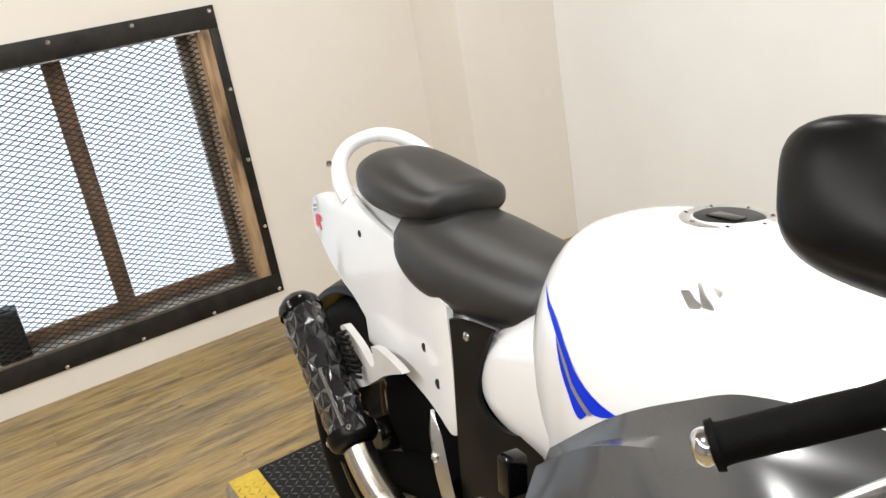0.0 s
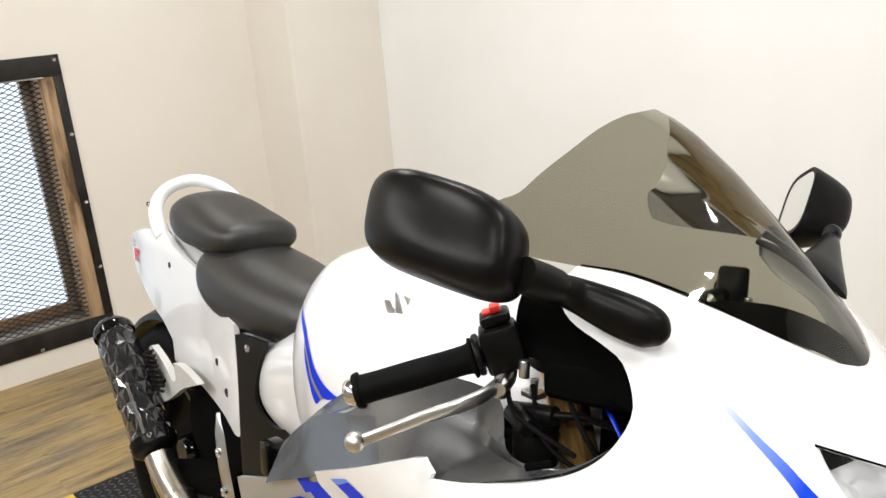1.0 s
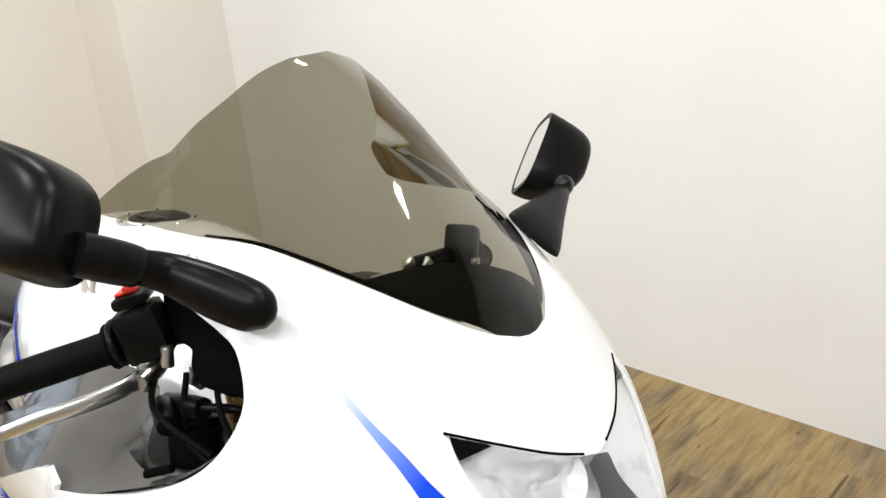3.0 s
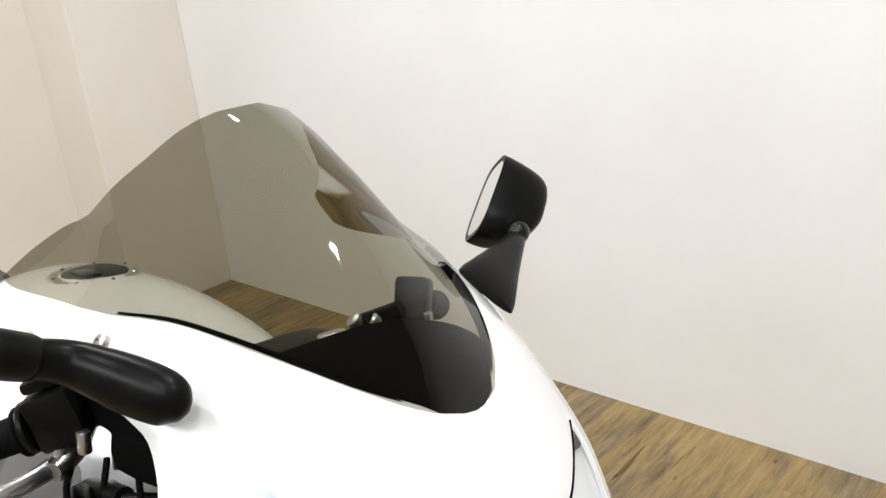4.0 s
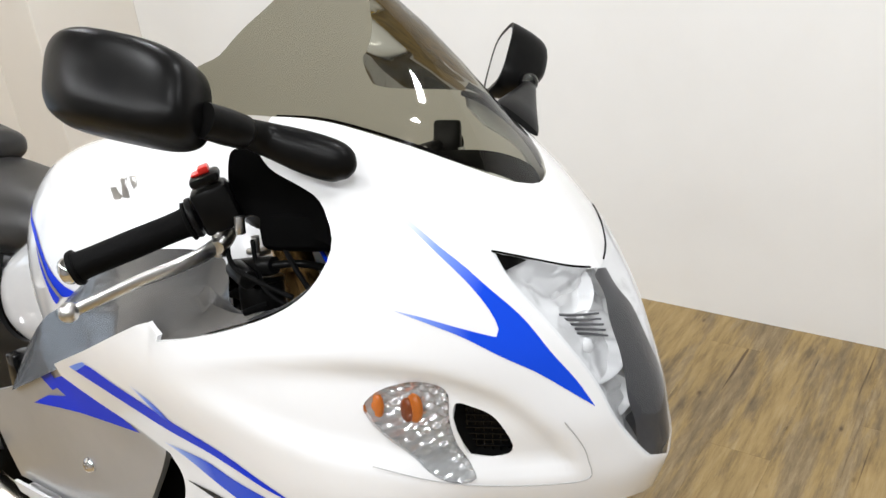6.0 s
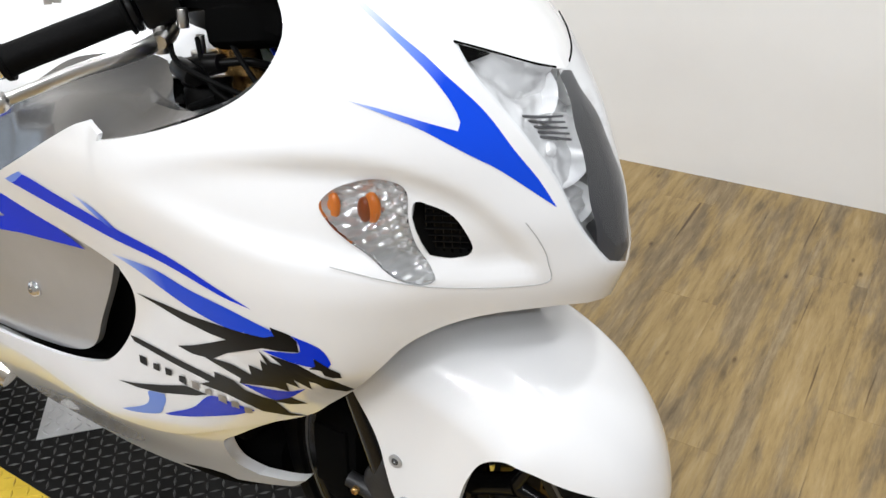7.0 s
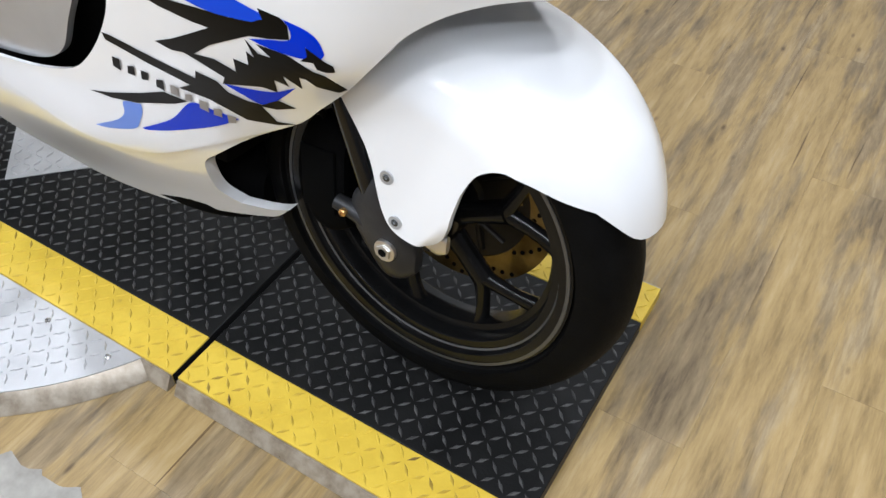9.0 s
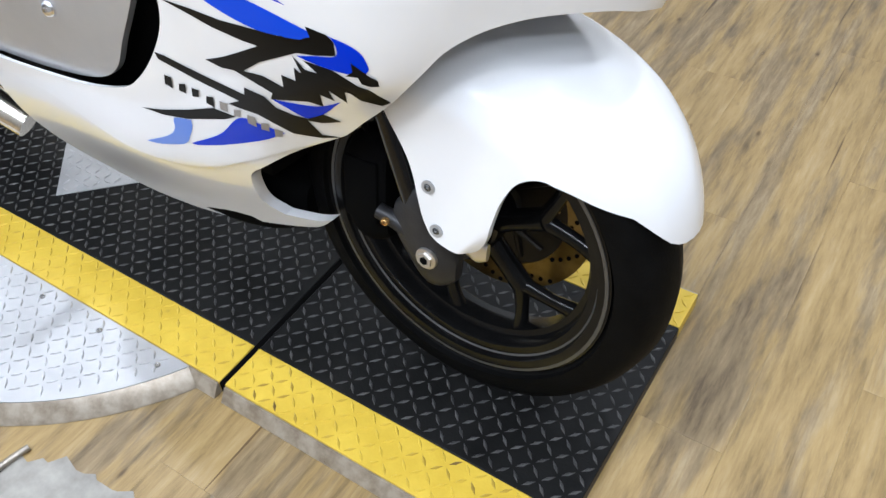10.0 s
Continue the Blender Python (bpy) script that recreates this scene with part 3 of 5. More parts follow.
def side_panel(name, loop, material, parent, label="", holes=(), off=0.0, side=-1, thick=0.004, step=0.012, shape=None, relief=None, both=False, round_it=True, flange=None):
    """A panel of the side view (x, z), laid on the body at its half-width."""
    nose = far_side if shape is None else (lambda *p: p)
    shape = shape or (lambda x, z: fairing_w(np.sqrt(max(float(nose_x(z)) - x, 0)), z))
    fine = max(p[1] for p in loop) - min(p[1] for p in loop) < 0.14
    loops = [smooth_loop(list(l), 0.004 if fine or i else 0.008, 100 if fine or i else 48) if round_it else list(l) for i, l in enumerate((loop, *holes))]

    def flat(p):
        return (math.sqrt(max(float(nose_x(p[1])) - p[0], 0.0)), p[1])
    loops = [[flat(p) for p in l] for l in loops]
    v, tris = sheet(loops[0], loops[1:], step)
    xs = [float(nose_x(p[1])) - p[0] ** 2 for p in v]
    ws = [max(0.0, float(shape(x, p[1])) + off + (relief(x, p[1]) if relief else 0.0)) for x, p in zip(xs, v)]
    made = []
    for sd in ((-1, 1) if both else (side,)):
        bm = bmesh.new()
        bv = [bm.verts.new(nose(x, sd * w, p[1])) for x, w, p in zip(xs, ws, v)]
        for t in tris:
            try:
                bm.faces.new([bv[i] for i in t])
            except ValueError:
                pass
        for q in [q for q in bm.verts if not q.link_faces]:
            bm.verts.remove(q)
        if thick:
            rim = [e for e in bm.edges if e.is_boundary and max(abs(e.verts[0].co.y), abs(e.verts[1].co.y)) > 0.004]
            ext = bmesh.ops.extrude_edge_only(bm, edges=rim)["geom"]
            for q in ext:
                if isinstance(q, bmesh.types.BMVert):
                    q.co.y -= sd * min(thick, abs(q.co.y))
        made.append(part(name, bm, material, parent, label))
    return made


def loft(rings, close_ends=True):
    bm = bmesh.new()
    rows = [[bm.verts.new(p) for p in r] for r in rings]
    n = len(rows[0])
    for a, b in zip(rows, rows[1:]):
        for i in range(n):
            try:
                bm.faces.new((a[i], a[(i + 1) % n], b[(i + 1) % n], b[i]))
            except ValueError:
                pass
    if close_ends:
        for r in (rows[0], rows[-1]):
            try:
                bm.faces.new(r)
            except ValueError:
                pass
    bmesh.ops.remove_doubles(bm, verts=bm.verts, dist=1e-6)
    return bm


def curve3(pts, n):
    """Points along a smooth curve through pts (of any dimension)."""
    pts = [np.array(p, float) for p in pts]
    out = []
    for k in range(n):
        u = k / (n - 1) * (len(pts) - 1)
        i = min(int(u), len(pts) - 2)
        t = u - i
        p0, p1, p2, p3 = pts[max(i - 1, 0)], pts[i], pts[i + 1], pts[min(i + 2, len(pts) - 1)]
        m1, m2 = (p2 - p0) / 2, (p3 - p1) / 2
        out.append((2 * t ** 3 - 3 * t ** 2 + 1) * p1 + (t ** 3 - 2 * t ** 2 + t) * m1 + (-2 * t ** 3 + 3 * t ** 2) * p2 + (t ** 3 - t ** 2) * m2)
    return out


def tube(pts, r, n=12, steps=24, squash=1.0):
    """A tube along a smooth curve; r a number or one radius for each point."""
    rs = [r] * len(pts) if isinstance(r, (int, float)) else r
    c = curve3([(*p, q) for p, q in zip(pts, rs)], steps)
    rings, up = [], Vector((0.13, 0.2, 0.97))
    for i, q in enumerate(c):
        a, b = Vector(c[max(i - 1, 0)][:3]), Vector(c[min(i + 1, len(c) - 1)][:3])
        d = (b - a).normalized()
        u = (up - d * up.dot(d)).normalized()
        w = d.cross(u)
        rings.append([Vector(q[:3]) + (u * math.cos(2 * math.pi * k / n) + w * math.sin(2 * math.pi * k / n) * squash) * q[3] for k in range(n)])
    return loft(rings)


def sections(rows, n=28, steps=30, power=2.6, axis="x"):
    """A body lofted along x: rows of (x, centre y, half width, bottom z, top z)."""
    rings = []
    for x, cy, hw, zb, zt in curve3(rows, steps):
        ring = []
        for k in range(n):
            a = 2 * math.pi * k / n
            c, s = math.cos(a), math.sin(a)
            ring.append((x, cy + hw * math.copysign(abs(c) ** (2 / power), c), (zb + zt) / 2 + (zt - zb) / 2 * math.copysign(abs(s) ** (2 / power), s)))
        rings.append(ring)
    return loft(rings)


def lathe(profile, n=48, centre=(0, 0, 0)):
    """A ring turned about the y axis: profile of (radius, y)."""
    rings = []
    for k in range(n):
        a = 2 * math.pi * k / n
        rings.append([(centre[0] + r * math.cos(a), centre[1] + y, centre[2] + r * math.sin(a)) for r, y in profile])
    rings.append(rings[0])
    bm = bmesh.new()
    rows = [[bm.verts.new(p) for p in r] for r in rings[:-1]]
    m = len(profile)
    for i in range(n):
        a, b = rows[i], rows[(i + 1) % n]
        for k in range(m - 1):
            bm.faces.new((a[k], a[k + 1], b[k + 1], b[k]))
    return bm


# ---- motorcycle: bodywork ----
LEAN = 8.0
bike = tagged(new("motorcycle"), "white sport motorcycle with blue and black graphics leaning on its stand", "motorcycle")
bike.matrix_world = pose(0, -0.055, PH + 0.0012, -LEAN, 0, 0)
Wf = lambda x, z: float(fairing_w(np.sqrt(max(float(nose_x(z)) - x, 0)), z))

EYE = ((1.254, .825), (1.339, .798), (1.43, .773), (1.507, .757), (1.56, .745), (1.612, .738), (1.664, .738), (1.668, .752), (1.657, .785), (1.634, .82), (1.603, .85), (1.551, .873), (1.486, .881), (1.404, .877), (1.319, .86))
eye_loop = smooth_loop(list(EYE), 0.012)
VENT = ((1.561, .830), (1.572, .827), (1.590, .816), (1.601, .797), (1.606, .779), (1.602, .770), (1.589, .767), (1.572, .772), (1.566, .787), (1.559, .814))
SIGNAL = ((1.485, .828), (1.496, .843), (1.512, .850), (1.528, .853), (1.544, .850), (1.554, .840), (1.556, .815), (1.561, .790), (1.567, .773), (1.576, .758), (1.581, .748), (1.574, .744), (1.564, .746), (1.549, .755), (1.529, .774), (1.507, .795), (1.493, .811))


def eye_relief(x, z):
    """The scooped eye round the turn signal."""
    if not inside(eye_loop, x, z):
        return 0.0
    d = edge_distance(eye_loop, x, z)
    k = min(1, d / 0.028)
    return -0.014 * (k * k * (3 - 2 * k)) * min(1, max(0, (x - 1.27) / 0.2))


SCREEN_EDGE = ((MID, 1.0145), (float(nose_x(1.0155)) - .0006, 1.0155), (float(nose_x(1.0205)) - .0025, 1.0205), (1.53, 1.028), (1.501, 1.046), (1.464, 1.065), (1.418, 1.083), (1.379, 1.094), (1.341, 1.098), (1.335, 1.075), (1.36, 1.052), (1.396, 1.037), (1.42, 1.024), (1.437, 1.0), (1.442, .98))
COCKPIT_EDGE = ((1.436, .957), (1.422, .935), (1.396, .915), (1.352, .895), (1.298, .877), (1.256, .867), (1.258, .874), (1.245, .882), (1.225, .879), (1.107, .818), (1.0, .765), (1.005, .748), (1.085, .727), (1.16, .711), (1.205, .697))
GILL_EDGE = ((1.214, .664), (1.198, .62), (1.160, .568), (1.115, .522), (1.074, .495), (1.0, .475), (.90, .463), (.80, .455), (.70, .45), (.70, .425), (.80, .425), (.869, .418), (.932, .396), (.995, .37), (1.063, .359), (1.145, .368))
NOSE_EDGE = ((1.24, .416), (1.336, .471), (1.404, .51), (1.44, .543), (1.482, .583), (1.519, .626), (1.545, .659), (1.568, .677), (1.59, .688), (1.618, .697), (1.649, .701), (1.678, .70), (1.70, .69), (MID, .684))
LAMP_EDGE = ((MID, .73), (1.707, .742), (1.691, .776), (1.666, .831), (1.640, .877), (1.614, .913), (1.587, .947), (1.566, .973), (1.589, .960), (1.611, .944), (1.622, .934), (MID, .930))
UPPER = SCREEN_EDGE + COCKPIT_EDGE + GILL_EDGE + NOSE_EDGE + LAMP_EDGE
side_panel("upper_fairing", UPPER, WHITE, bike, "gloss white upper fairing half", holes=(VENT, SIGNAL), relief=eye_relief, both=True, thick=0.006, step=0.0105)

SILV = ((.70, .62), (.81, .665), (.90, .712), (1.0, .760), (1.085, .737), (1.16, .719), (1.186, .706), (1.150, .65), (1.095, .57), (1.055, .512), (1.0, .482), (.90, .465), (.80, .457), (.70, .452))
silver = side_panel("silver_side_panel", SILV, SILVER, bike, "silver painted inset side panel", off=-0.014, both=True, thick=0.01)[0]
bolt((0.962, -Wf(.962, .578) + 0.012, .578), (0, -1, 0.25), 0.012, 0.006, CHROME, silver)
side_panel("gill_liner", ((1.02, .76), (1.25, .72), (1.25, .60), (1.12, .47), (1.0, .45), (.95, .6)), DEEP, bike, "black gill cavity", off=-0.055, both=True)
# lower belly fairing
BELLY = ((1.402, .506), (1.322, .456), (1.25, .40), (1.217, .372), (1.20, .335), (1.192, .29), (1.212, .262), (1.262, .262), (1.290, .272), (1.262, .245), (1.235, .234), (1.167, .218), (1.10, .203), (1.046, .192), (.94, .185), (.85, .19), (.76, .22), (.70, .30), (.70, .43), (.869, .425), (.995, .38), (1.063, .369), (1.145, .378), (1.24, .426), (1.336, .481))
side_panel("belly_fairing", BELLY, WHITE, bike, "gloss white lower belly fairing", off=-0.007, both=True, thick=0.02)
part("belly_tray", sections([(.68, 0, .06, .20, .34), (.80, 0, .115, .175, .36), (1.0, 0, .115, .165, .36), (1.14, 0, .10, .175, .34), (1.22, 0, .06, .20, .30)], 24, 20, 3), DEEP, bike, "black engine underside")
part("engine", sections([(.52, 0, .09, .30, .58), (.66, 0, .11, .24, .60), (.84, 0, .15, .24, .70), (1.10, 0, .15, .27, .78), (1.22, 0, .11, .40, .72)], 28, 20, 4), DEEP, bike, "black engine block behind the fairing")
part("radiator", box((1.20, -.14, .36), (1.235, .14, .70), 0.006), DEEP, bike, "black radiator")
part("inner_cowl", sections([(1.405, 0, .08, .70, .96), (1.42, 0, .14, .70, .97), (1.45, 0, .145, .69, .97), (1.485, 0, .10, .72, .95), (1.51, 0, .05, .76, .94)], 28, 20, 3), DEEP, bike, "black inner cowl")

# vent insert
side_panel("air_intake", [(x + (x - 1.583) * 0.12, z + (z - .80) * 0.12) for x, z in VENT], BLACKPL, bike, "black mesh air intake", off=-0.04, both=True, thick=0)
for sd in (-1, 1):
    ring = smooth_loop(list(VENT), 0.01)
    w0 = [Wf(x, z) + eye_relief(x, z) for x, z in ring]
    rows = [[(x, sd * (w - 0.001 - q), z) for (x, z), w in zip(ring, w0)] for q in (0.0, 0.02, 0.04)]
    part("intake_duct", loft(rows, False), BLACKPL, bike, "black intake duct")
bars = bmesh.new()
for i in range(9):
    z = .768 + i * 0.0072
    bars = join(bars, tube([(1.562, -(Wf(1.562, z) - .03), z), (1.606, -(Wf(1.606, z) - .03), z - .004)], 0.0013, 6, 3))
for i in range(7):
    x = 1.564 + i * 0.0065
    bars = join(bars, tube([(x, -(Wf(x, .770) - .03), .767), (x - .004, -(Wf(x, .825) - .03), .830)], 0.0013, 6, 3))
part("intake_grille", bars, BLACKGL, bike, "black wire grille")

sig_loop = smooth_loop(list(SIGNAL), 0.006, 100)
# turn signal: clear lens over a chromed, fluted bowl with amber bulbs
for sd in (-1, 1):
    signal = side_panel("turn_signal", SIGNAL, CLEAR, bike, "clear turn signal lens with amber bulbs", off=0.001, relief=lambda x, z: eye_relief(x, z) * 0.8, side=sd, thick=0.008, step=0.008)[0]
    side_panel("bowl", SIGNAL, SIGBOWL, signal, "fluted chrome bowl", off=-0.012, side=sd, thick=0, step=0.0027,
               relief=lambda x, z: eye_relief(x, z) * 0.9 + 0.0105 * (1 - min(1, edge_distance(sig_loop, x, z) / 0.011)) + 0.0013 * math.sin((x * .42 + z * .91) * 760) + 0.0019 * math.sin(math.hypot(x - 1.47, z - .90) * 620))
    # the middle sphere overlaps the last and paints its dark left side
    for (bx, bz, r) in ((1.4905, .824, .0115), (1.5175, .820, .0105), (1.5235, .822, .0125)):
        bb = bmesh.new()
        bmesh.ops.create_uvsphere(bb, u_segments=14, v_segments=10, radius=r)
        bmesh.ops.scale(bb, vec=(0.8, 0.5, 1.3), verts=bb.verts)
        bmesh.ops.translate(bb, vec=(bx, sd * (Wf(bx, bz) - 0.0098 + eye_relief(bx, bz) * 0.85), bz), verts=bb.verts)
        part("bulb", bb, UMBER if bx == 1.5175 else AMBER, signal, "orange bulb")

# panel gap round the front of the eye
gap = [(1.50, .768), (1.552, .749), (1.577, .741), (1.611, .736), (1.647, .735), (1.666, .736), (1.671, .743), (1.668, .759), (1.663, .780), (1.650, .807)]
g3 = curve3(gap, 40)
part("panel_gap", tube([(x, -(Wf(x, z) + 0.0004), z) for x, z in g3[::3]], 0.0006, 6, 40), mat("panel_joint", (0.42, 0.42, 0.42), 0.4), bike, "fine panel joint")

# headlight
LAMP = ((MID, .930), (1.622, .934), (1.611, .944), (1.589, .960), (1.566, .973), (1.587, .947), (1.614, .913), (1.640, .877), (1.666, .831), (1.691, .776), (1.707, .742), (MID, .73))
lamp = tagged(new("headlight"), "", "")
lamp.parent = bike
VISOR = mat("dark_grey_inner_visor", (0.10, 0.10, 0.105), 0.3, metal=0.3)


def lamp_sheet(name, loop, material, label, depth, sd, slope=0.035, wave=0.0):
    """A sheet that follows the lens, set back behind it like a bowl."""
    lp = [(math.sqrt(max(float(nose_x(z)) - x, 0.0)) if x != MID else 0.0, z) for x, z in smooth_loop(list(loop), 0.005)]
    rim = [(s, z) for s, z in lp if s > 0.01]
    v, tris = sheet(lp, (), 0.009)
    bm = bmesh.new()
    bv = []
    for s, z in v:
        d = min(math.hypot((s - p) * 0.5, z - q) for p, q in rim)
        k = min(1, d / slope) ** 0.7
        x = float(nose_x(z)) - s * s
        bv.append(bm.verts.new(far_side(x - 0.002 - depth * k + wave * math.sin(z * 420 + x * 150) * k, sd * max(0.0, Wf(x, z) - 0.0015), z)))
    for t in tris:
        bm.faces.new([bv[i] for i in t])
    return part(name, bm, material, lamp, label)


for sd in (-1, 1):
    side_panel("lens", LAMP, CLEAR, lamp, "clear headlight lens", off=-0.0015, side=sd, thick=0)[0].visible_shadow = False
    lamp_sheet("housing", LAMP, REFDARK, "bright metallised lamp housing", 0.036, sd, wave=0.0022)
    lamp_sheet("visor", ((MID, .928), *((x + 0.5 * (float(nose_x(z)) - x), z) for x, z in ((1.6275, .926), (1.645, .899), (1.660, .869), (1.672, .839), (1.679, .812), (1.687, .787))), (1.702, .752), (MID, .733)), VISOR, "dark grey inner visor", 0.004, sd)
    lamp_sheet("corner_blind", ((1.567, .972), (1.584, .963), (1.590, .9585), (1.583, .955), (1.577, .960)), DEEP, "black corner of the lamp housing", 0.004, sd, 0.008)
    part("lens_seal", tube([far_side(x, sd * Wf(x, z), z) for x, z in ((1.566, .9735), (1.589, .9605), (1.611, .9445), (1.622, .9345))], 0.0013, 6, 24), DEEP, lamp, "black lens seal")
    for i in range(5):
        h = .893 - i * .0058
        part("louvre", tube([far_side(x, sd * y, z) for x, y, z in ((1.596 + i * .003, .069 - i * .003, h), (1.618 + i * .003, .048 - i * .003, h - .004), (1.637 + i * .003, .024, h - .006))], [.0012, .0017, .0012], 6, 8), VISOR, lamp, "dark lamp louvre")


part("lamp_foot", sections([(1.60, 0, .05, .725, .80), (1.665, 0, .035, .72, .77), (1.695, 0, .018, .718, .748), (1.706, 0, .006, .72, .738)], 16, 10, 2.5), VISOR, lamp, "dark grey lamp foot")


def dish(c, aim, r, depth, ry=1.0):
    prof = [(r * t, -depth * (1 - t * t)) for t in (0.12, 0.3, 0.5, 0.7, 0.85, 0.97, 1.0)]
    bm = bmesh.new()
    rings = [[bm.verts.new((q * math.cos(2 * math.pi * k / 32) * ry, q * math.sin(2 * math.pi * k / 32), h)) for k in range(32)] for q, h in prof + [(r * 1.06, 0.002)]]
    for a, b in zip(rings, rings[1:]):
        for k in range(32):
            bm.faces.new((a[k], a[(k + 1) % 32], b[(k + 1) % 32], b[k]))
    bmesh.ops.transform(bm, matrix=Matrix.Translation(c) @ Vector(aim).to_track_quat("Z", "Y").to_matrix().to_4x4(), verts=bm.verts)
    return bm


for sd in (-1, 1):
    for c, r, d in (((1.598, .052, .910), .036, .028), ((1.634, .040, .852), .038, .030), ((1.655, .032, .797), .023, .018)):
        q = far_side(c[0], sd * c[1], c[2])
        part("reflector", dish(q, (1, 0.6 * sd, 0.5), r, d, 1.25), REFLECT, lamp, "chrome reflector bowl")
        bb = bmesh.new()
        bmesh.ops.create_uvsphere(bb, u_segments=14, v_segments=10, radius=r * 0.26)
        bmesh.ops.translate(bb, vec=(q[0] - 0.006, q[1] - 0.003 * sd, q[2]), verts=bb.verts)
        part("bulb", bb, REFLECT, lamp, "bulb shield")
    for i in range(14):
        z = .950 - i * 0.0095
        x = float(nose_x(z)) - 0.030
        w = Wf(x + .002, z) - .012
        part("rib", tube([far_side(x - .012, sd * (w + .002), z + .003), far_side(x - .009, sd * (w - .012), z - .002), far_side(x - .016, sd * (w - .024), z - .008)], 0.0016, 6, 8), REFLECT, lamp)

# ---- windscreen ----
SCR_Z = (0.98, 1.012, 1.06, 1.10, 1.14, 1.18, 1.22, 1.246, 1.27)
SCR_X = (1.575, 1.5497, 1.508, 1.472, 1.431, 1.385, 1.330, 1.281, 1.22)


def screen_x(z):
    return float(np.interp(z, SCR_Z, SCR_X))


def crease(x):
    return float(np.interp(x, (1.16, 1.235, 1.30, 1.345, 1.38, 1.41, 1.435, 1.455, 1.50, 1.54), (1.149, 1.149, 1.143, 1.131, 1.119, 1.107, 1.097, 1.086, 1.060, 1.032)))


def fold(x, z):
    return 0.6 * max(0.0, crease(x) - z)


SEDGE = ((1.53, 1.028), (1.501, 1.046), (1.464, 1.065), (1.418, 1.083), (1.379, 1.094), (1.341, 1.098))
_sc = [(0, z, 0) for z in (0.99, 1.03, 1.07, 1.11, 1.15, 1.19, 1.23, 1.26)]
for _x, _z in SEDGE:
    _sc.append((math.sqrt(max(screen_x(_z) - _x, 0)), _z, Wf(_x, _z) - fold(_x, _z)))
for _x, _z, _w in ((1.205, 1.147, .140), (1.238, 1.20, .098), (1.20, 1.11, .185), (1.35, 1.147, .098), (1.30, 1.19, .085)):
    _sc.append((math.sqrt(max(screen_x(_z) - _x, 0)), _z, _w - fold(_x, _z)))
_scr = thin_plate(_sc)


def screen_w(x, z):
    s = math.sqrt(max(screen_x(z) - x, 0))
    return max(0.0, float(_scr(s, z)) - float(_scr(0.0, z)) * max(0, 1 - s / 0.1)) + fold(x, z)


def screen_panel(name, loop, material, off=0.0, label=""):
    lp = [(math.sqrt(max(screen_x(z) - x, 0)), z) for x, z in smooth_loop(list(loop), 0.008, 60, screen_x)]
    v, tris = sheet(lp, (), 0.0075)
    bm = bmesh.new()
    xs = [screen_x(p[1]) - p[0] ** 2 for p in v]
    for sd in (-1, 1):
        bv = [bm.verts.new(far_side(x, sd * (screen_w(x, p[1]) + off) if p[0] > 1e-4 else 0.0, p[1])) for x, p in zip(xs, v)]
        for t in tris:
            bm.faces.new([bv[i] for i in (t if sd > 0 else t[::-1])])
    bmesh.ops.remove_doubles(bm, verts=bm.verts, dist=0.0004)
    for q in [q for q in bm.verts if not q.link_faces]:
        bm.verts.remove(q)
    return part(name, bm, material, bike, label)


SCREEN = ((MID, 1.012), (screen_x(1.014) - .0006, 1.014), (screen_x(1.020) - .0025, 1.020), *SEDGE, (1.30, 1.098), (1.20, 1.094), (1.165, 1.098), (1.17, 1.118), (1.185, 1.138), (1.206, 1.150), (1.230, 1.180), (1.248, 1.207), (1.266, 1.232), (MID, 1.246))
screen = screen_panel("windscreen", SCREEN, SMOKE, 0.0012, "smoked double-bubble windscreen")
screen.visible_shadow = False
for (x, z) in ((1.349, 1.081),):
    bolt((x, -(Wf(x, z) + 0.001), z), (0.1, -1, 0.5), 0.007, 0.004, BRUSHED, bike)
# black gasket inside the screen's lower edge, and the dash under it
for sd in (-1, 1):
    part("screen_gasket", tube([far_side(x, sd * max(0.0, Wf(x, z) - .0055), z - .003) for x, z in SEDGE], [.002, .004, .0048, .0048, .0048, .004], 8, 40), DEEP, bike, "black screen gasket")
part("dash", sections([(1.30, 0, .185, .93, 1.002), (1.36, 0, .188, .94, 1.010), (1.42, 0, .168, .95, 1.012), (1.48, 0, .118, .96, 1.010), (1.535, 0, .035, .98, 1.002)], 28, 18, 4.0), DEEP, bike, "black instrument dash")

# ---- front fender ----
FC = (1.50, .305)


def fend_r(th):
    return 0.339 - 0.014 * max(0.0, (45 - th) / 23) ** 2 + 0.0006 * max(0, th - 80)


def fend_w(d, th):
    k = 0.70 + 0.30 * min(1, max(0, (th - 20) / 32))
    crown, rest = math.sqrt(min(d / 0.016, 1.0)), min(max(0.0, d - 0.016) / 0.08, 1.0)
    return k * (0.082 * crown + 0.054 * (1 - (1 - rest) ** 2.0))


FEND = ((1.428, .652), (1.47, .655), (1.55, .650), (1.602, .640), (1.655, .618), (1.70, .591), (1.732, .567), (1.766, .528), (1.778, .493), (1.788, .456), (1.784, .433), (1.772, .452), (1.745, .476), (1.71, .490), (1.672, .507), (1.644, .513), (1.617, .498),
        (1.599, .465), (1.589, .43), (1.582, .4), (1.567, .371), (1.542, .361), (1.508, .369), (1.491, .392), (1.481, .425), (1.473, .457), (1.46, .487), (1.432, .53), (1.402, .58), (1.39, .64))


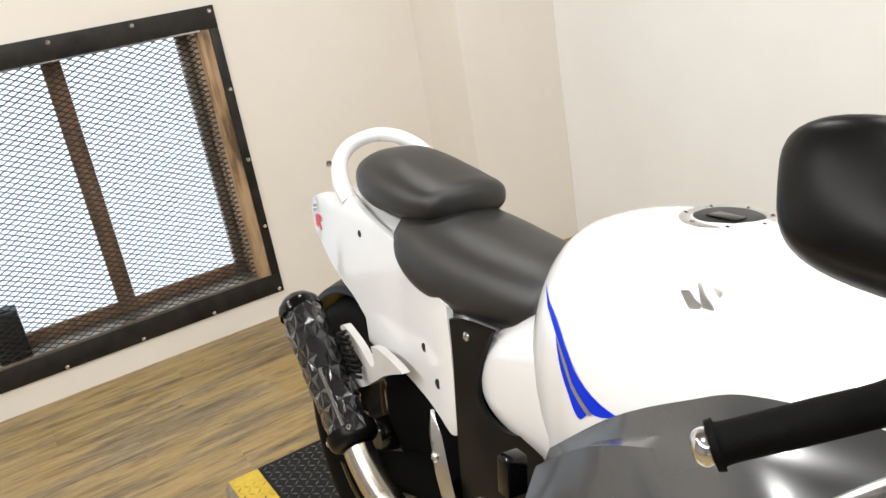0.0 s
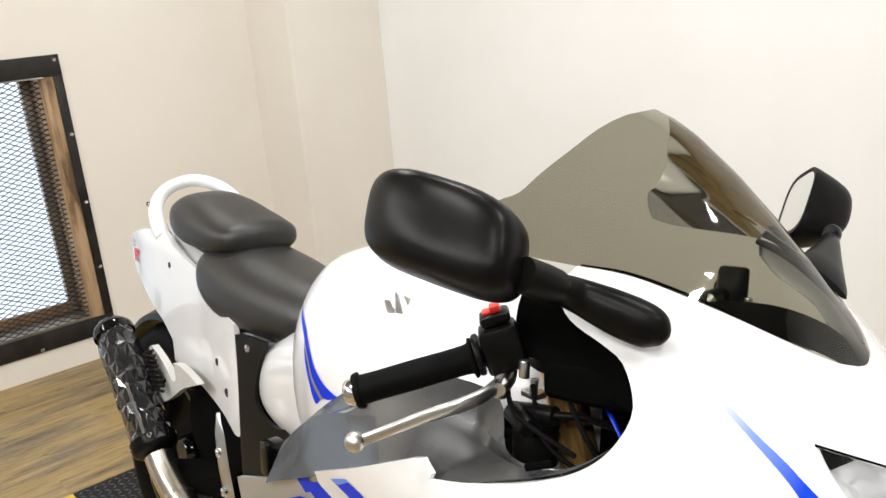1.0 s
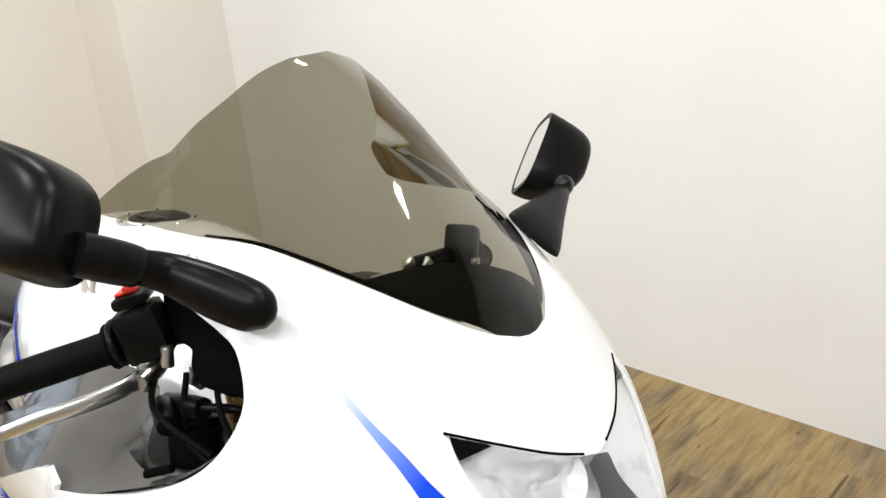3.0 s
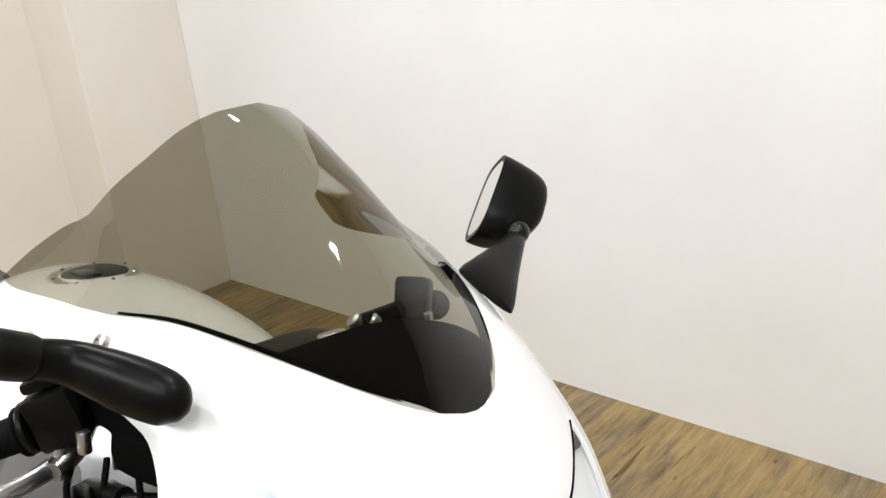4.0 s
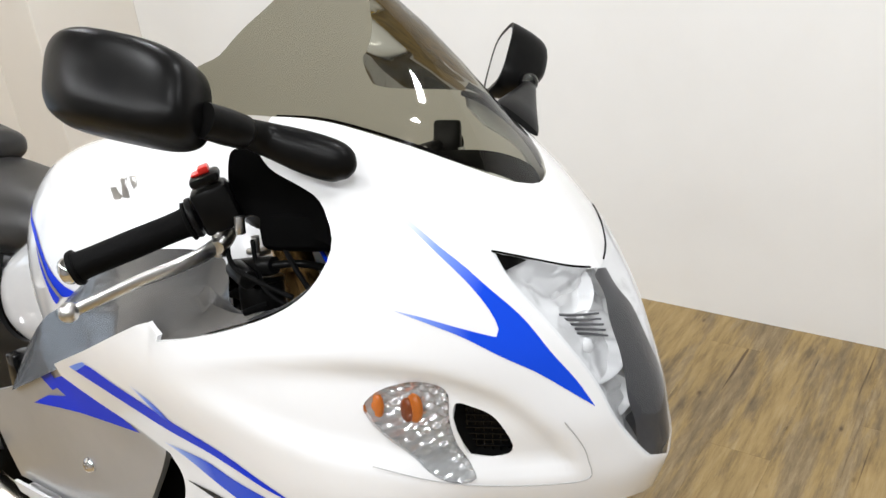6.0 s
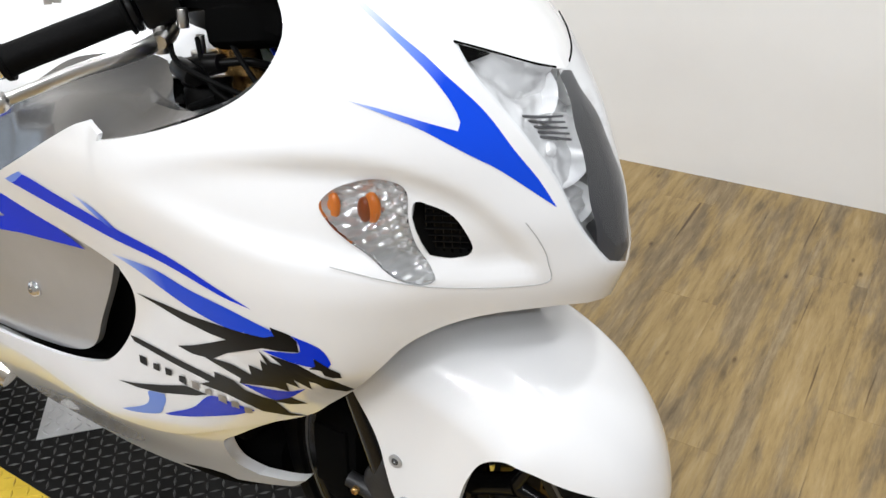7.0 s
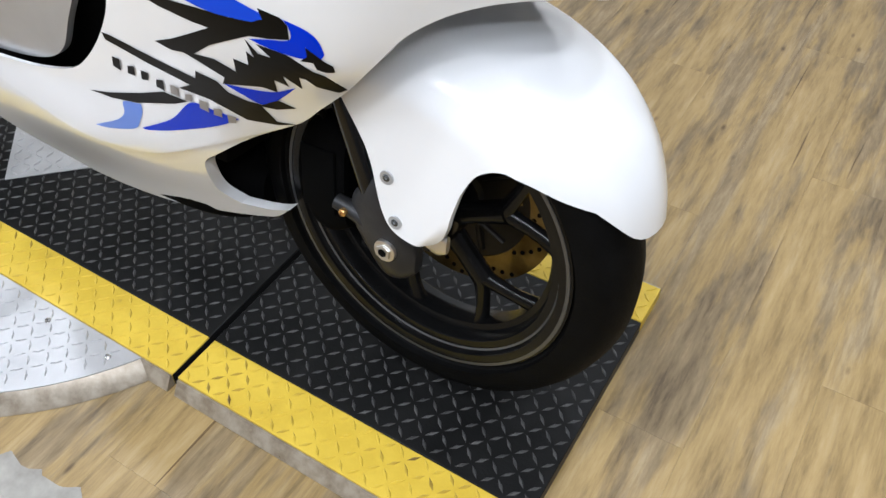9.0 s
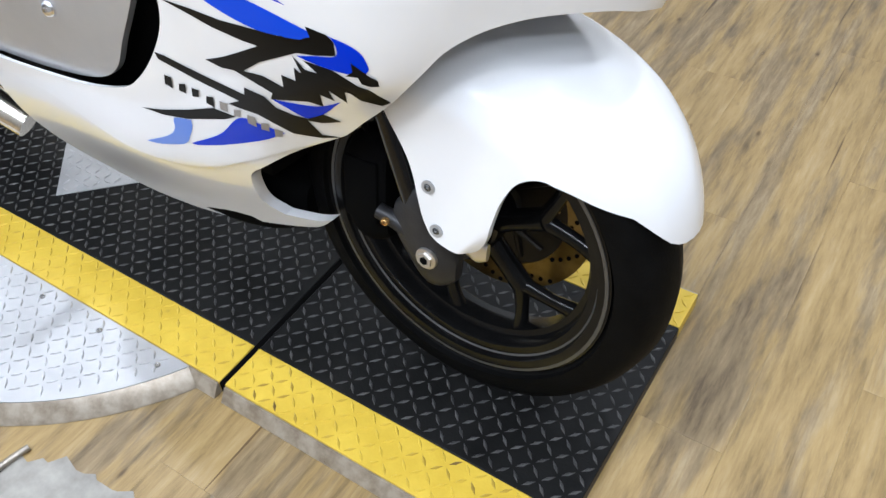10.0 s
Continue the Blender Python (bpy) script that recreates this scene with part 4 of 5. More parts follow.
def fender():
    def flat(p):
        dx, dz = p[0] - FC[0], p[1] - FC[1]
        th = math.degrees(math.atan2(dz, dx))
        return (math.sqrt(max(fend_r(th) - math.hypot(dx, dz), 0)), radians(th) * 0.3)
    edge = curve3(FEND[12:], 110)
    tip = [(0.035, 22.0), (0.07, 22.5), (0.095, 23.4), (0.118, 25.0), (0.14, 27.2), (0.165, 30.2)]
    loop = [(s, radians(a) * 0.3) for s, a in tip] + [flat(p) for p in edge] + [(0.0, radians(a) * 0.3) for a in np.linspace(106, 21.9, 42)]
    v, tris = sheet(loop, (), 0.014)
    bm = bmesh.new()
    for sd in (-1, 1):
        bv = []
        for s, q in v:
            th = math.degrees(q / 0.3)
            r = fend_r(th) - s * s
            bv.append(bm.verts.new((FC[0] + r * math.cos(radians(th)), sd * fend_w(s * s, th), FC[1] + r * math.sin(radians(th)))))
        for t in tris:
            bm.faces.new([bv[i] for i in t])
    bmesh.ops.remove_doubles(bm, verts=bm.verts, dist=0.0006)
    for q in [q for q in bm.verts if not q.link_faces]:
        bm.verts.remove(q)
    rim = [e for e in bm.edges if e.is_boundary]
    ext = bmesh.ops.extrude_edge_only(bm, edges=rim)["geom"]
    for q in ext:
        if isinstance(q, bmesh.types.BMVert):
            q.co.y *= 0.95
            d = Vector((q.co.x - FC[0], 0, q.co.z - FC[1]))
            at_tip = d.length > fend_r(math.degrees(math.atan2(d.z, d.x))) - 0.022
            q.co += d.normalized() * (-0.004 if at_tip else 0.003)
    f = part("front_fender", bm, WHITE, bike, "gloss white front fender")
    for sd in (-1, 1):
        for x, z in ((1.497, .447), (1.511, .385)):
            d = math.hypot(x - FC[0], z - FC[1])
            w = fend_w(0.339 - d, 80)
            part("washer", cyl((x, sd * (w + 0.0022), z), (x, sd * (w - 0.004), z), 0.0095, n=20), SILVER, f, "recessed fender washer")
            bolt((x, sd * (w + 0.0012), z), (0, sd, 0), 0.0055, 0.003, GREYPANEL, f)


fender()

# ---- tank ----
TANK = ((.632, .87, .05), (.640, .90, .085), (.652, .935, .115), (.685, .966, .142), (.725, .984, .160), (.77, .996, .173), (.82, 1.002, .186), (.90, 1.006, .196), (1.0, 1.0, .20), (1.10, .982, .195), (1.20, .95, .175), (1.28, .91, .13))
TZB = 0.64


def tank_row(x):
    xs = [r[0] for r in TANK]
    return float(np.interp(x, xs, [r[1] for r in TANK])), float(np.interp(x, xs, [r[2] for r in TANK]))


def tank_w(x, z):
    zt, hw = tank_row(x)
    k = min(1, max(0, (z - TZB) / (zt - TZB)))
    return hw * (1 - k ** 3.4) ** (1 / 2.3) * (0.86 + 0.14 * math.sin(min(1, k * 1.5) * math.pi / 2))


def tank():
    rings = []
    for row in curve3(TANK, 44):
        x, zt, hw = row
        ring = []
        for k in range(41):
            a = math.pi * k / 40
            u = math.sin(a)
            kk = u ** 0.75
            z = TZB + (zt - TZB) * kk
            w = hw * max(0, 1 - kk ** 3.4) ** (1 / 2.3) * (0.86 + 0.14 * math.sin(min(1, kk * 1.5) * math.pi / 2))
            ring.append((x, -w if k <= 20 else w, z))
        rings.append(ring)
    tk = part("fuel_tank", loft(rings), WHITE, bike, "gloss white fuel tank")
    # filler cap
    cx, cz, cy = .880, .999, .012
    part("cap_ring", lathe_z(((.058, -.004), (.058, .0035), (.053, .005), (.043, .0045), (.042, .001)), (cx, cy, cz)), BRUSHED, tk, "brushed metal filler ring")
    part("cap", lathe_z(((.0415, .001), (.0415, .005), (.037, .007), (.0, .0075)), (cx, cy, cz)), GREYMETAL, tk, "dark filler cap")
    part("cap_lock", box((cx - .012, cy - .028, cz + .0072), (cx + .03, cy - .004, cz + .0105), 0.002), BLACKGL, tk, "black lock cover")
    for k in range(7):
        a = 2 * math.pi * k / 7
        bolt((cx + .051 * math.cos(a), cy + .051 * math.sin(a), cz + .005), (0, 0, 1), .0035, .0018, CHROME, tk)
    # blue side flash and plain emblem bars
    side_panel("blue_flash", ((.690, .897), (.753, .876), (.792, .853), (.836, .826), (.872, .815), (.911, .813), (.875, .798), (.851, .797), (.820, .816), (.788, .839), (.755, .862)), BLUE, tk, "blue flash", off=0.0016, shape=tank_w, thick=0, side=-1)
    side_panel("blue_flash", ((.762, .858), (.794, .834), (.824, .810), (.851, .789), (.833, .777), (.811, .797), (.785, .823)), BLUE, tk, off=0.0016, shape=tank_w, thick=0, side=-1)
    side_panel("pinstripe", ((.762, .861), (.796, .838), (.828, .812), (.862, .795), (.852, .791), (.824, .806), (.790, .834)), GREYINK, tk, "grey pinstripe", off=0.0026, shape=tank_w, thick=0, side=-1)
    for loop in (((.938, .958), (.948, .960), (.963, .954), (.973, .952), (.972, .948), (.960, .946)), ((.942, .970), (.955, .972), (.988, .951), (.975, .950)), ((.957, .973), (.968, .975), (.986, .965), (.986, .961), (.970, .967))):
        side_panel("emblem", loop, BRUSHED, tk, "metal tank emblem", off=0.0022, shape=tank_w, thick=0.0015, side=-1, round_it=False, step=0.003)


def lathe_z(profile, c, n=40):
    bm = bmesh.new()
    rows = [[bm.verts.new((c[0] + r * math.cos(2 * math.pi * k / n), c[1] + r * math.sin(2 * math.pi * k / n), c[2] + h)) for k in range(n)] for r, h in profile]
    for a, b in zip(rows, rows[1:]):
        for k in range(n):
            bm.faces.new((a[k], a[(k + 1) % n], b[(k + 1) % n], b[k]))
    bmesh.ops.remove_doubles(bm, verts=bm.verts, dist=1e-6)
    return bm


tank()


# ---- motorcycle: decals ----
def decal(m, label, off, loop):
    side_panel("decal", loop, m, bike, label, off=off * 0.45 + 0.0002, thick=0, step=0.009, round_it=m is not INK)


decal(BLUE, "blue stripe", 0.0014, ((1.057, .774), (1.092, .794), (1.153, .782), (1.24, .763), (1.318, .746), (1.372, .723), (1.412, .704), (1.376, .712), (1.334, .726), (1.288, .737), (1.228, .744), (1.165, .755), (1.098, .767)))
decal(PALEBLUE, "pale blue stripe end", 0.0015, ((1.046, .776), (1.092, .797), (1.096, .794), (1.062, .775)))
decal(FADE_C, "fading blue spur", 0.0017, ((1.186, .794), (1.218, .782), (1.244, .762), (1.229, .763)))
decal(FADE_B, "blue stripe", 0.0014, ((1.205, .716), (1.278, .718), (1.325, .706), (1.377, .696), (1.423, .681), (1.434, .676), (1.425, .667), (1.389, .664), (1.357, .665), (1.319, .674), (1.281, .689), (1.243, .706)))
decal(BLUE, "blue flash", 0.0013, ((1.406, .643), (1.429, .648), (1.453, .653), (1.455, .67), (1.449, .677), (1.469, .669), (1.48, .658), (1.483, .64), (1.479, .634), (1.472, .636), (1.467, .647), (1.465, .632), (1.445, .633), (1.422, .638)))
decal(INK, "black brush stroke", 0.0018, ((1.221, .663), (1.268, .664), (1.312, .662), (1.357, .664), (1.391, .664), (1.43, .671), (1.428, .684), (1.449, .678), (1.455, .67), (1.453, .653), (1.429, .649), (1.408, .647), (1.383, .635), (1.349, .618), (1.316, .595), (1.283, .59), (1.261, .595), (1.292, .608), (1.327, .626), (1.357, .642), (1.334, .643), (1.294, .648), (1.259, .656)))
decal(INK, "black brush stroke", 0.0020, ((1.297, .595), (1.324, .585), (1.348, .573), (1.34, .561), (1.394, .573), (1.409, .569), (1.415, .59), (1.428, .583), (1.429, .6), (1.441, .582), (1.447, .602), (1.459, .599), (1.45, .615), (1.429, .624), (1.411, .626), (1.401, .642), (1.404, .619), (1.397, .625), (1.392, .605), (1.375, .609), (1.37, .589), (1.346, .599)))
decal(INK, "black brush stroke", 0.0023, ((1.413, .639), (1.445, .633), (1.466, .615), (1.475, .611), (1.484, .586), (1.473, .579), (1.458, .589), (1.445, .611), (1.428, .62)))
decal(INK, "black brush stroke", 0.0026, ((1.467, .647), (1.473, .641), (1.481, .632), (1.488, .626), (1.487, .617), (1.478, .616), (1.471, .619), (1.47, .628), (1.457, .628), (1.466, .635)))
decal(INK, "black brush stroke", 0.0022, ((1.17, .578), (1.183, .578), (1.244, .567), (1.301, .556), (1.307, .569), (1.333, .563), (1.341, .548), (1.361, .541), (1.378, .539), (1.402, .553), (1.416, .541), (1.392, .534), (1.376, .535), (1.381, .509), (1.403, .508), (1.378, .502), (1.343, .502), (1.321, .517), (1.305, .525), (1.264, .529), (1.286, .541), (1.231, .554), (1.172, .568)))
decal(INK, "black brush stroke", 0.0018, ((1.096, .469), (1.133, .477), (1.19, .495), (1.233, .512), (1.267, .508), (1.243, .496), (1.174, .474), (1.132, .468)))
decal(BLUE, "blue flash", 0.0014, ((1.341, .562), (1.357, .552), (1.378, .539), (1.402, .553), (1.434, .582), (1.405, .568), (1.372, .564)))
decal(BLUE, "blue flash", 0.0014, ((1.158, .425), (1.22, .462), (1.27, .507), (1.301, .506), (1.331, .499), (1.289, .473), (1.215, .44), (1.167, .424)))
decal(PALEBLUE, "pale blue flash", 0.0014, ((1.067, .399), (1.12, .427), (1.141, .447), (1.15, .468), (1.18, .474), (1.176, .46), (1.164, .442), (1.144, .419), (1.094, .402)))
decal(BLUE, "blue flash", 0.0015, ((1.308, .526), (1.324, .518), (1.352, .522), (1.375, .537), (1.352, .542), (1.337, .545)))
decal(FADE_A, "blue arrow stripe", 0.0014, ((1.475, 1.024), (1.497, 1.010), (1.531, .984), (1.566, .956), (1.607, .913), (1.645, .857), (1.668, .816), (1.633, .855), (1.613, .873), (1.574, .900), (1.542, .915), (1.508, .928), (1.537, .921), (1.573, .909), (1.594, .901), (1.594, .908), (1.583, .927), (1.562, .952), (1.530, .980), (1.500, 1.004)))
# illegible script as plain bars
for i, (x, z) in enumerate(((1.173, .535), (1.194, .531), (1.214, .528), (1.234, .524), (1.254, .52), (1.272, .515), (1.29, .509), (1.306, .503), (1.321, .494))):
    side_panel("script_bar", ((x - .008, z - .006), (x + .003, z - .010 + .003 * (i % 3)), (x + .009, z + .009), (x - .002, z + .010 - .003 * (i % 2))), INK if i < 4 else GREYINK, bike, "illegible script bar", off=0.0016, thick=0, step=0.006, round_it=False)
for loop in (((.86, .652), (.93, .665), (.983, .673), (1.043, .678), (1.119, .686), (1.076, .709), (1.041, .723), (1.014, .735), (.977, .733), (.93, .712), (.961, .694), (.91, .68)), ((.908, .712), (.945, .729), (.955, .708), (.93, .695))):
    side_panel("decal", loop, BLUE, silver, "blue flash", off=-0.0125, thick=0, step=0.012, round_it=False)

# ---- cockpit side trim ----
outer = [(x, -(Wf(x, z) - 0.006), z - 0.004) for x, z in ((1.440, .965), (1.412, .934), (1.384, .915), (1.33, .893), (1.252, .864), (1.18, .853), (1.107, .814), (.95, .735), (.82, .668))]
ridge = [(1.438, -.225, .958), (1.408, -.243, .929), (1.378, -.252, .912), (1.325, -.252, .897), (1.235, -.236, .892), (1.12, -.232, .878), (1.03, -.236, .846), (.92, -.24, .80), (.80, -.22, .71)]
inner = [(1.434, -.215, .952), (1.40, -.232, .922), (1.365, -.238, .904), (1.30, -.235, .895), (1.222, -.18, .922), (1.08, -.18, .905), (1.0, -.186, .87), (.90, -.19, .81), (.79, -.19, .72)]
for sd in (1, -1):
    rows = [curve3(c, 40) for c in (outer, [tuple((a * 0.62 + b * 0.38) for a, b in zip(p, q)) for p, q in zip(outer, ridge)], ridge, [tuple((a + b) / 2 - (0.012 if i == 2 else 0) for i, (a, b) in enumerate(zip(p, q))) for p, q in zip(ridge, inner)], inner)]
    bm = bmesh.new()
    vs = [[bm.verts.new((p[0], p[1] * sd, p[2])) for p in r] for r in rows]
    for a, b in zip(vs, vs[1:]):
        for i in range(39):
            bm.faces.new((a[i], a[i + 1], b[i + 1], b[i]))
    part("cockpit_trim", bm, GREYPANEL, bike, "dark grey cockpit side trim")
part("trim_slot", tube([(1.352, -.262, .907), (1.375, -.25, .917)], 0.004, 8, 4), DEEP, bike)

# ---- tail, seats ----
def tail_w(x, z):
    return 0.104 - 0.016 * max(0, (.05 - x) / .2) ** 2 - 0.035 * max(0, (z - .86) / .06) ** 2 + 0.018 * min(1, max(0, (x - .25) / .18))


TAIL = ((-.195, .828), (-.182, .858), (-.10, .884), (-.04, .895), (.03, .90), (.10, .885), (.19, .865), (.27, .845), (.36, .822), (.44, .79), (.452, .70), (.459, .566), (.441, .560), (.40, .574), (.365, .584), (.30, .594), (.22, .601), (.155, .607), (.106, .615), (.098, .662), (.045, .695), (-.015, .716), (-.116, .762), (-.165, .786))
tail = side_panel("tail_fairing", TAIL, WHITE, bike, "gloss white tail fairing", shape=tail_w, both=True, thick=0.012)[0]
part("tail_top", sections([(-.16, 0, .05, .81, .862), (-.10, 0, .085, .80, .888), (0, 0, .098, .79, .898), (.1, 0, .098, .76, .882), (.3, 0, .098, .72, .83), (.45, 0, .098, .66, .78)], 24, 18, 3), WHITE, bike, "white tail upper")
for x, z, r in ((.097, .837, .0072), (.347, .685, .0085), (.398, .636, .0095)):
    part("tail_plug", cyl((x, -tail_w(x, z) - 0.0005, z), (x, -tail_w(x, z) + 0.006, z), r, n=18), GREYMETAL if r > .009 else BLACKPL, tail, "small fastener")
# plain tail marking
side_panel("marking", ((-.160, .823), (-.142, .832), (-.110, .830), (-.108, .820), (-.128, .815), (-.108, .800), (-.122, .800), (-.138, .812), (-.146, .798), (-.158, .798)), REDINK, tail, "red tail marking", off=0.0016, shape=tail_w, thick=0, side=-1, round_it=False, step=.008)
for z in (.838, .849):
    side_panel("marking", ((-.178, z - .004), (-.150, z + .002), (-.152, z - .005), (-.177, z - .010)), GREYINK, tail, "grey marking bar", off=0.0016, shape=tail_w, thick=0, side=-1, round_it=False, step=.008)
part("grab_hoop", tube([(.02, -.082, .885), (-.022, -.082, .922), (-.050, -.064, .962), (-.055, -.028, .990), (-.028, .02, 1.004), (.018, .06, .992), (.07, .085, .958), (.12, .092, .915)], [.019, .018, .016, .015, .015, .015, .015, .015], 16, 40), WHITE, bike, "white rear grab hoop")
part("tail_bolt", cyl((-.108, -.030, .938), (-.130, -.050, .937), .004, n=12), CHROME, bike, "bright bolt")
part("tail_bolt_head", cyl((-.130, -.050, .937), (-.138, -.057, .937), .0075, n=14), CHROME, bike)


def seat(name, rows, label, power=2.5):
    rings = []
    for x, cy, hw, zb, zt, drop in curve3(rows, 34):
        ring = []
        for k in range(36):
            a = 2 * math.pi * k / 36
            c, s = math.cos(a), math.sin(a)
            p = 2 / power
            ring.append((x, cy + hw * math.copysign(abs(c) ** p, c), (zb + zt) / 2 + (zt - zb) / 2 * math.copysign(abs(s) ** p, s) - drop * abs(c) ** 3))
        rings.append(ring)
    return part(name, loft(rings), LEATHER, bike, label)


seat("rider_seat", [(.196, .004, .03, .85, .880, 0), (.208, .004, .085, .805, .900, 0), (.25, .004, .114, .775, .912, .003), (.32, .002, .123, .752, .910, .006), (.40, 0, .123, .748, .905, .010), (.47, 0, .118, .756, .897, .012), (.53, 0, .112, .764, .893, .014), (.575, 0, .104, .768, .890, .014), (.605, 0, .096, .775, .884, .012), (.628, 0, .078, .790, .872, .006), (.636, 0, .03, .82, .85, 0)], "black vinyl rider seat", 2.3)
seat("passenger_seat", [(.004, .010, .03, .925, .945, 0), (.016, .010, .070, .905, .970, 0), (.06, .010, .094, .888, .990, .008), (.12, .010, .103, .878, .990, .012), (.20, .010, .104, .878, .978, .010), (.27, .012, .098, .880, .965, .006), (.315, .012, .080, .888, .957, 0), (.332, .012, .03, .905, .94, 0)], "black vinyl passenger seat")

# black frame cover between tail and tank, with the white side cover behind it
COVER = ((.455, .775), (.50, .785), (.575, .792), (.548, .740), (.530, .685), (.538, .658), (.565, .642), (.615, .640), (.690, .668), (.71, .63), (.67, .55), (.61, .50), (.54, .45), (.475, .45), (.466, .57), (.462, .70))
side_panel("frame_cover", COVER, BLACKPL, bike, "satin black frame cover", shape=lambda x, z: 0.126 + 0.1 * max(0, .70 - z) * max(0, x - .5), both=True, thick=0.008)
bolt((.508, -.128, .762), (0, -1, 0), .008, .004, CHROME, bike)
part("side_cover", sections([(.512, 0, .085, .650, .73), (.522, 0, .112, .632, .765), (.55, 0, .1215, .612, .790), (.60, 0, .129, .60, .82), (.66, 0, .138, .60, .85), (.72, 0, .148, .60, .88), (.80, 0, .160, .60, .90), (.88, 0, .165, .60, .88)], 40, 28, 3.2), WHITE, bike, "white side cover below the tank")
part("trim_bracket", box((.685, -.20, .605), (.712, -.165, .665), 0.004), BLACKGL, bike, "small black bracket")

LIP = mat("worn_rim_edge", (0.11, 0.11, 0.11), 0.35, metal=0.7)
RIMBLACK = grime(mat("gloss_black_rim", rough=0.2, spec=0.2), 30, [(0.3, (0.003, 0.003, 0.003)), (0.7, (0.006, 0.006, 0.006))], (0.16, 0.26))
# ---- footrest bracket, swingarm, rear wheel, exhaust ----
part("heel_guard", loft([[(.450 + dx, -.166 - dy, .624 + dz) for dx, dy, dz in ((0, 0, 0), (.008, .005, 0), (.010, 0, -.004), (.004, -.005, 0))], [(.462 + dx, -.172 - dy, .585 + dz) for dx, dy, dz in ((-.010, 0, 0), (.010, .008, .004), (.030, 0, .012), (.010, -.006, 0))],
                     [(.492 + dx, -.180 - dy, .525 + dz) for dx, dy, dz in ((-.012, 0, 0), (.010, .008, .004), (.036, 0, .012), (.010, -.006, 0))], [(.535 + dx, -.180 - dy, .43 + dz) for dx, dy, dz in ((-.012, 0, 0), (.010, .008, .004), (.034, 0, .008), (.010, -.006, 0))]]), BRUSHED, bike, "cast alloy heel guard")
for q in ((.488, -.184, .560), (.520, -.190, .495)):
    bolt(q, (0, -1, 0), .009, .005, CHROME, bike)
part("foot_peg", tube([(.56, -.19, .44), (.55, -.26, .43), (.545, -.285, .428)], [.012, .013, .010], 12, 8), GREYMETAL, bike, "alloy foot peg")
RW = (.0, 0, .333)


def tyre(r, w, rim, n=72):
    prof = [(rim, -w * 0.36), (rim + .01, -w * 0.43), (r - .06, -w * 0.5), (r - .035, -w * 0.485), (r - .018, -w * 0.40), (r - .006, -w * 0.22), (r, 0), (r - .006, w * 0.22), (r - .018, w * 0.40), (r - .035, w * 0.485), (r - .06, w * 0.5), (rim + .01, w * 0.43), (rim, w * 0.36)]
    return prof


def rim_prof(rim, w):
    return [(rim + .004, -w * 0.37), (rim + .004, -w * 0.43), (rim - .006, -w * 0.445), (rim - .016, -w * 0.43), (rim - .0175, -w * 0.36), (rim - .0205, -w * 0.335), (rim - .032, -w * 0.325), (rim - .034, -w * 0.30), (rim - .037, -w * 0.14), (rim - .046, -w * 0.12), (rim - .048, 0), (rim - .046, w * 0.12), (rim - .037, w * 0.14), (rim - .034, w * 0.30), (rim - .020, w * 0.36), (rim - .016, w * 0.43), (rim - .006, w * 0.445), (rim + .004, w * 0.43), (rim + .004, w * 0.37)]


def wheel(name, c, r, w, rim, label):
    top = new(name)
    top.parent = bike
    top["label"] = label
    part("tyre", lathe(tyre(r, w, rim), 72, c), RUBBER, top, "worn black road tyre")
    part("rim", lathe(rim_prof(rim, w), 72, c), RIMBLACK, top, "satin black cast rim")
    for sg in (-1, 1):
        part("rim_lip", lathe(((rim - .0045, sg * w * .4475), (rim + .0005, sg * w * .447), (rim + .0005, sg * w * .43)), 72, c), LIP, top, "bare metal rim edge")
        part("machined_edge", lathe(((rim - .0185, sg * w * .352), (rim - .0200, sg * w * .345), (rim - .0212, sg * w * .338)), 72, c), LIP, top, "bare metal line on the rim step")
    part("hub", lathe(((.0, -.055), (.03, -.055), (.038, -.045), (.042, 0), (.038, .045), (.03, .055), (.0, .055)), 32, c), BLACKGL, top, "black hub")
    for k in range(3 if name == "rear_wheel" else 5):
        a = radians(98 + k * 360 / (3 if name == "rear_wheel" else 5))
        d, t = Vector((math.cos(a), 0, math.sin(a))), Vector((-math.sin(a), 0, math.cos(a)))
        o = Vector(c)
        mid, rr = 0.118, rim - 0.034
        pts = [o + d * 0.032, o + d * 0.07, o + d * mid]
        sp = tube([tuple(p) for p in pts], [.019, .017, .018], 10, 8, 0.8)
        for s in (-1, 1):
            e = o + (d * math.cos(0.34) + t * s * math.sin(0.34)) * rr
            m2 = o + (d * math.cos(0.21) + t * s * math.sin(0.21)) * (mid + rr) / 2
            sp = join(sp, tube([tuple(pts[-1] - d * 0.006), tuple(m2), tuple(e)], [.014, .011, .015], 10, 8, 0.8))
        part("spoke", sp, RIMBLACK, top, "black forked spoke")
    return top


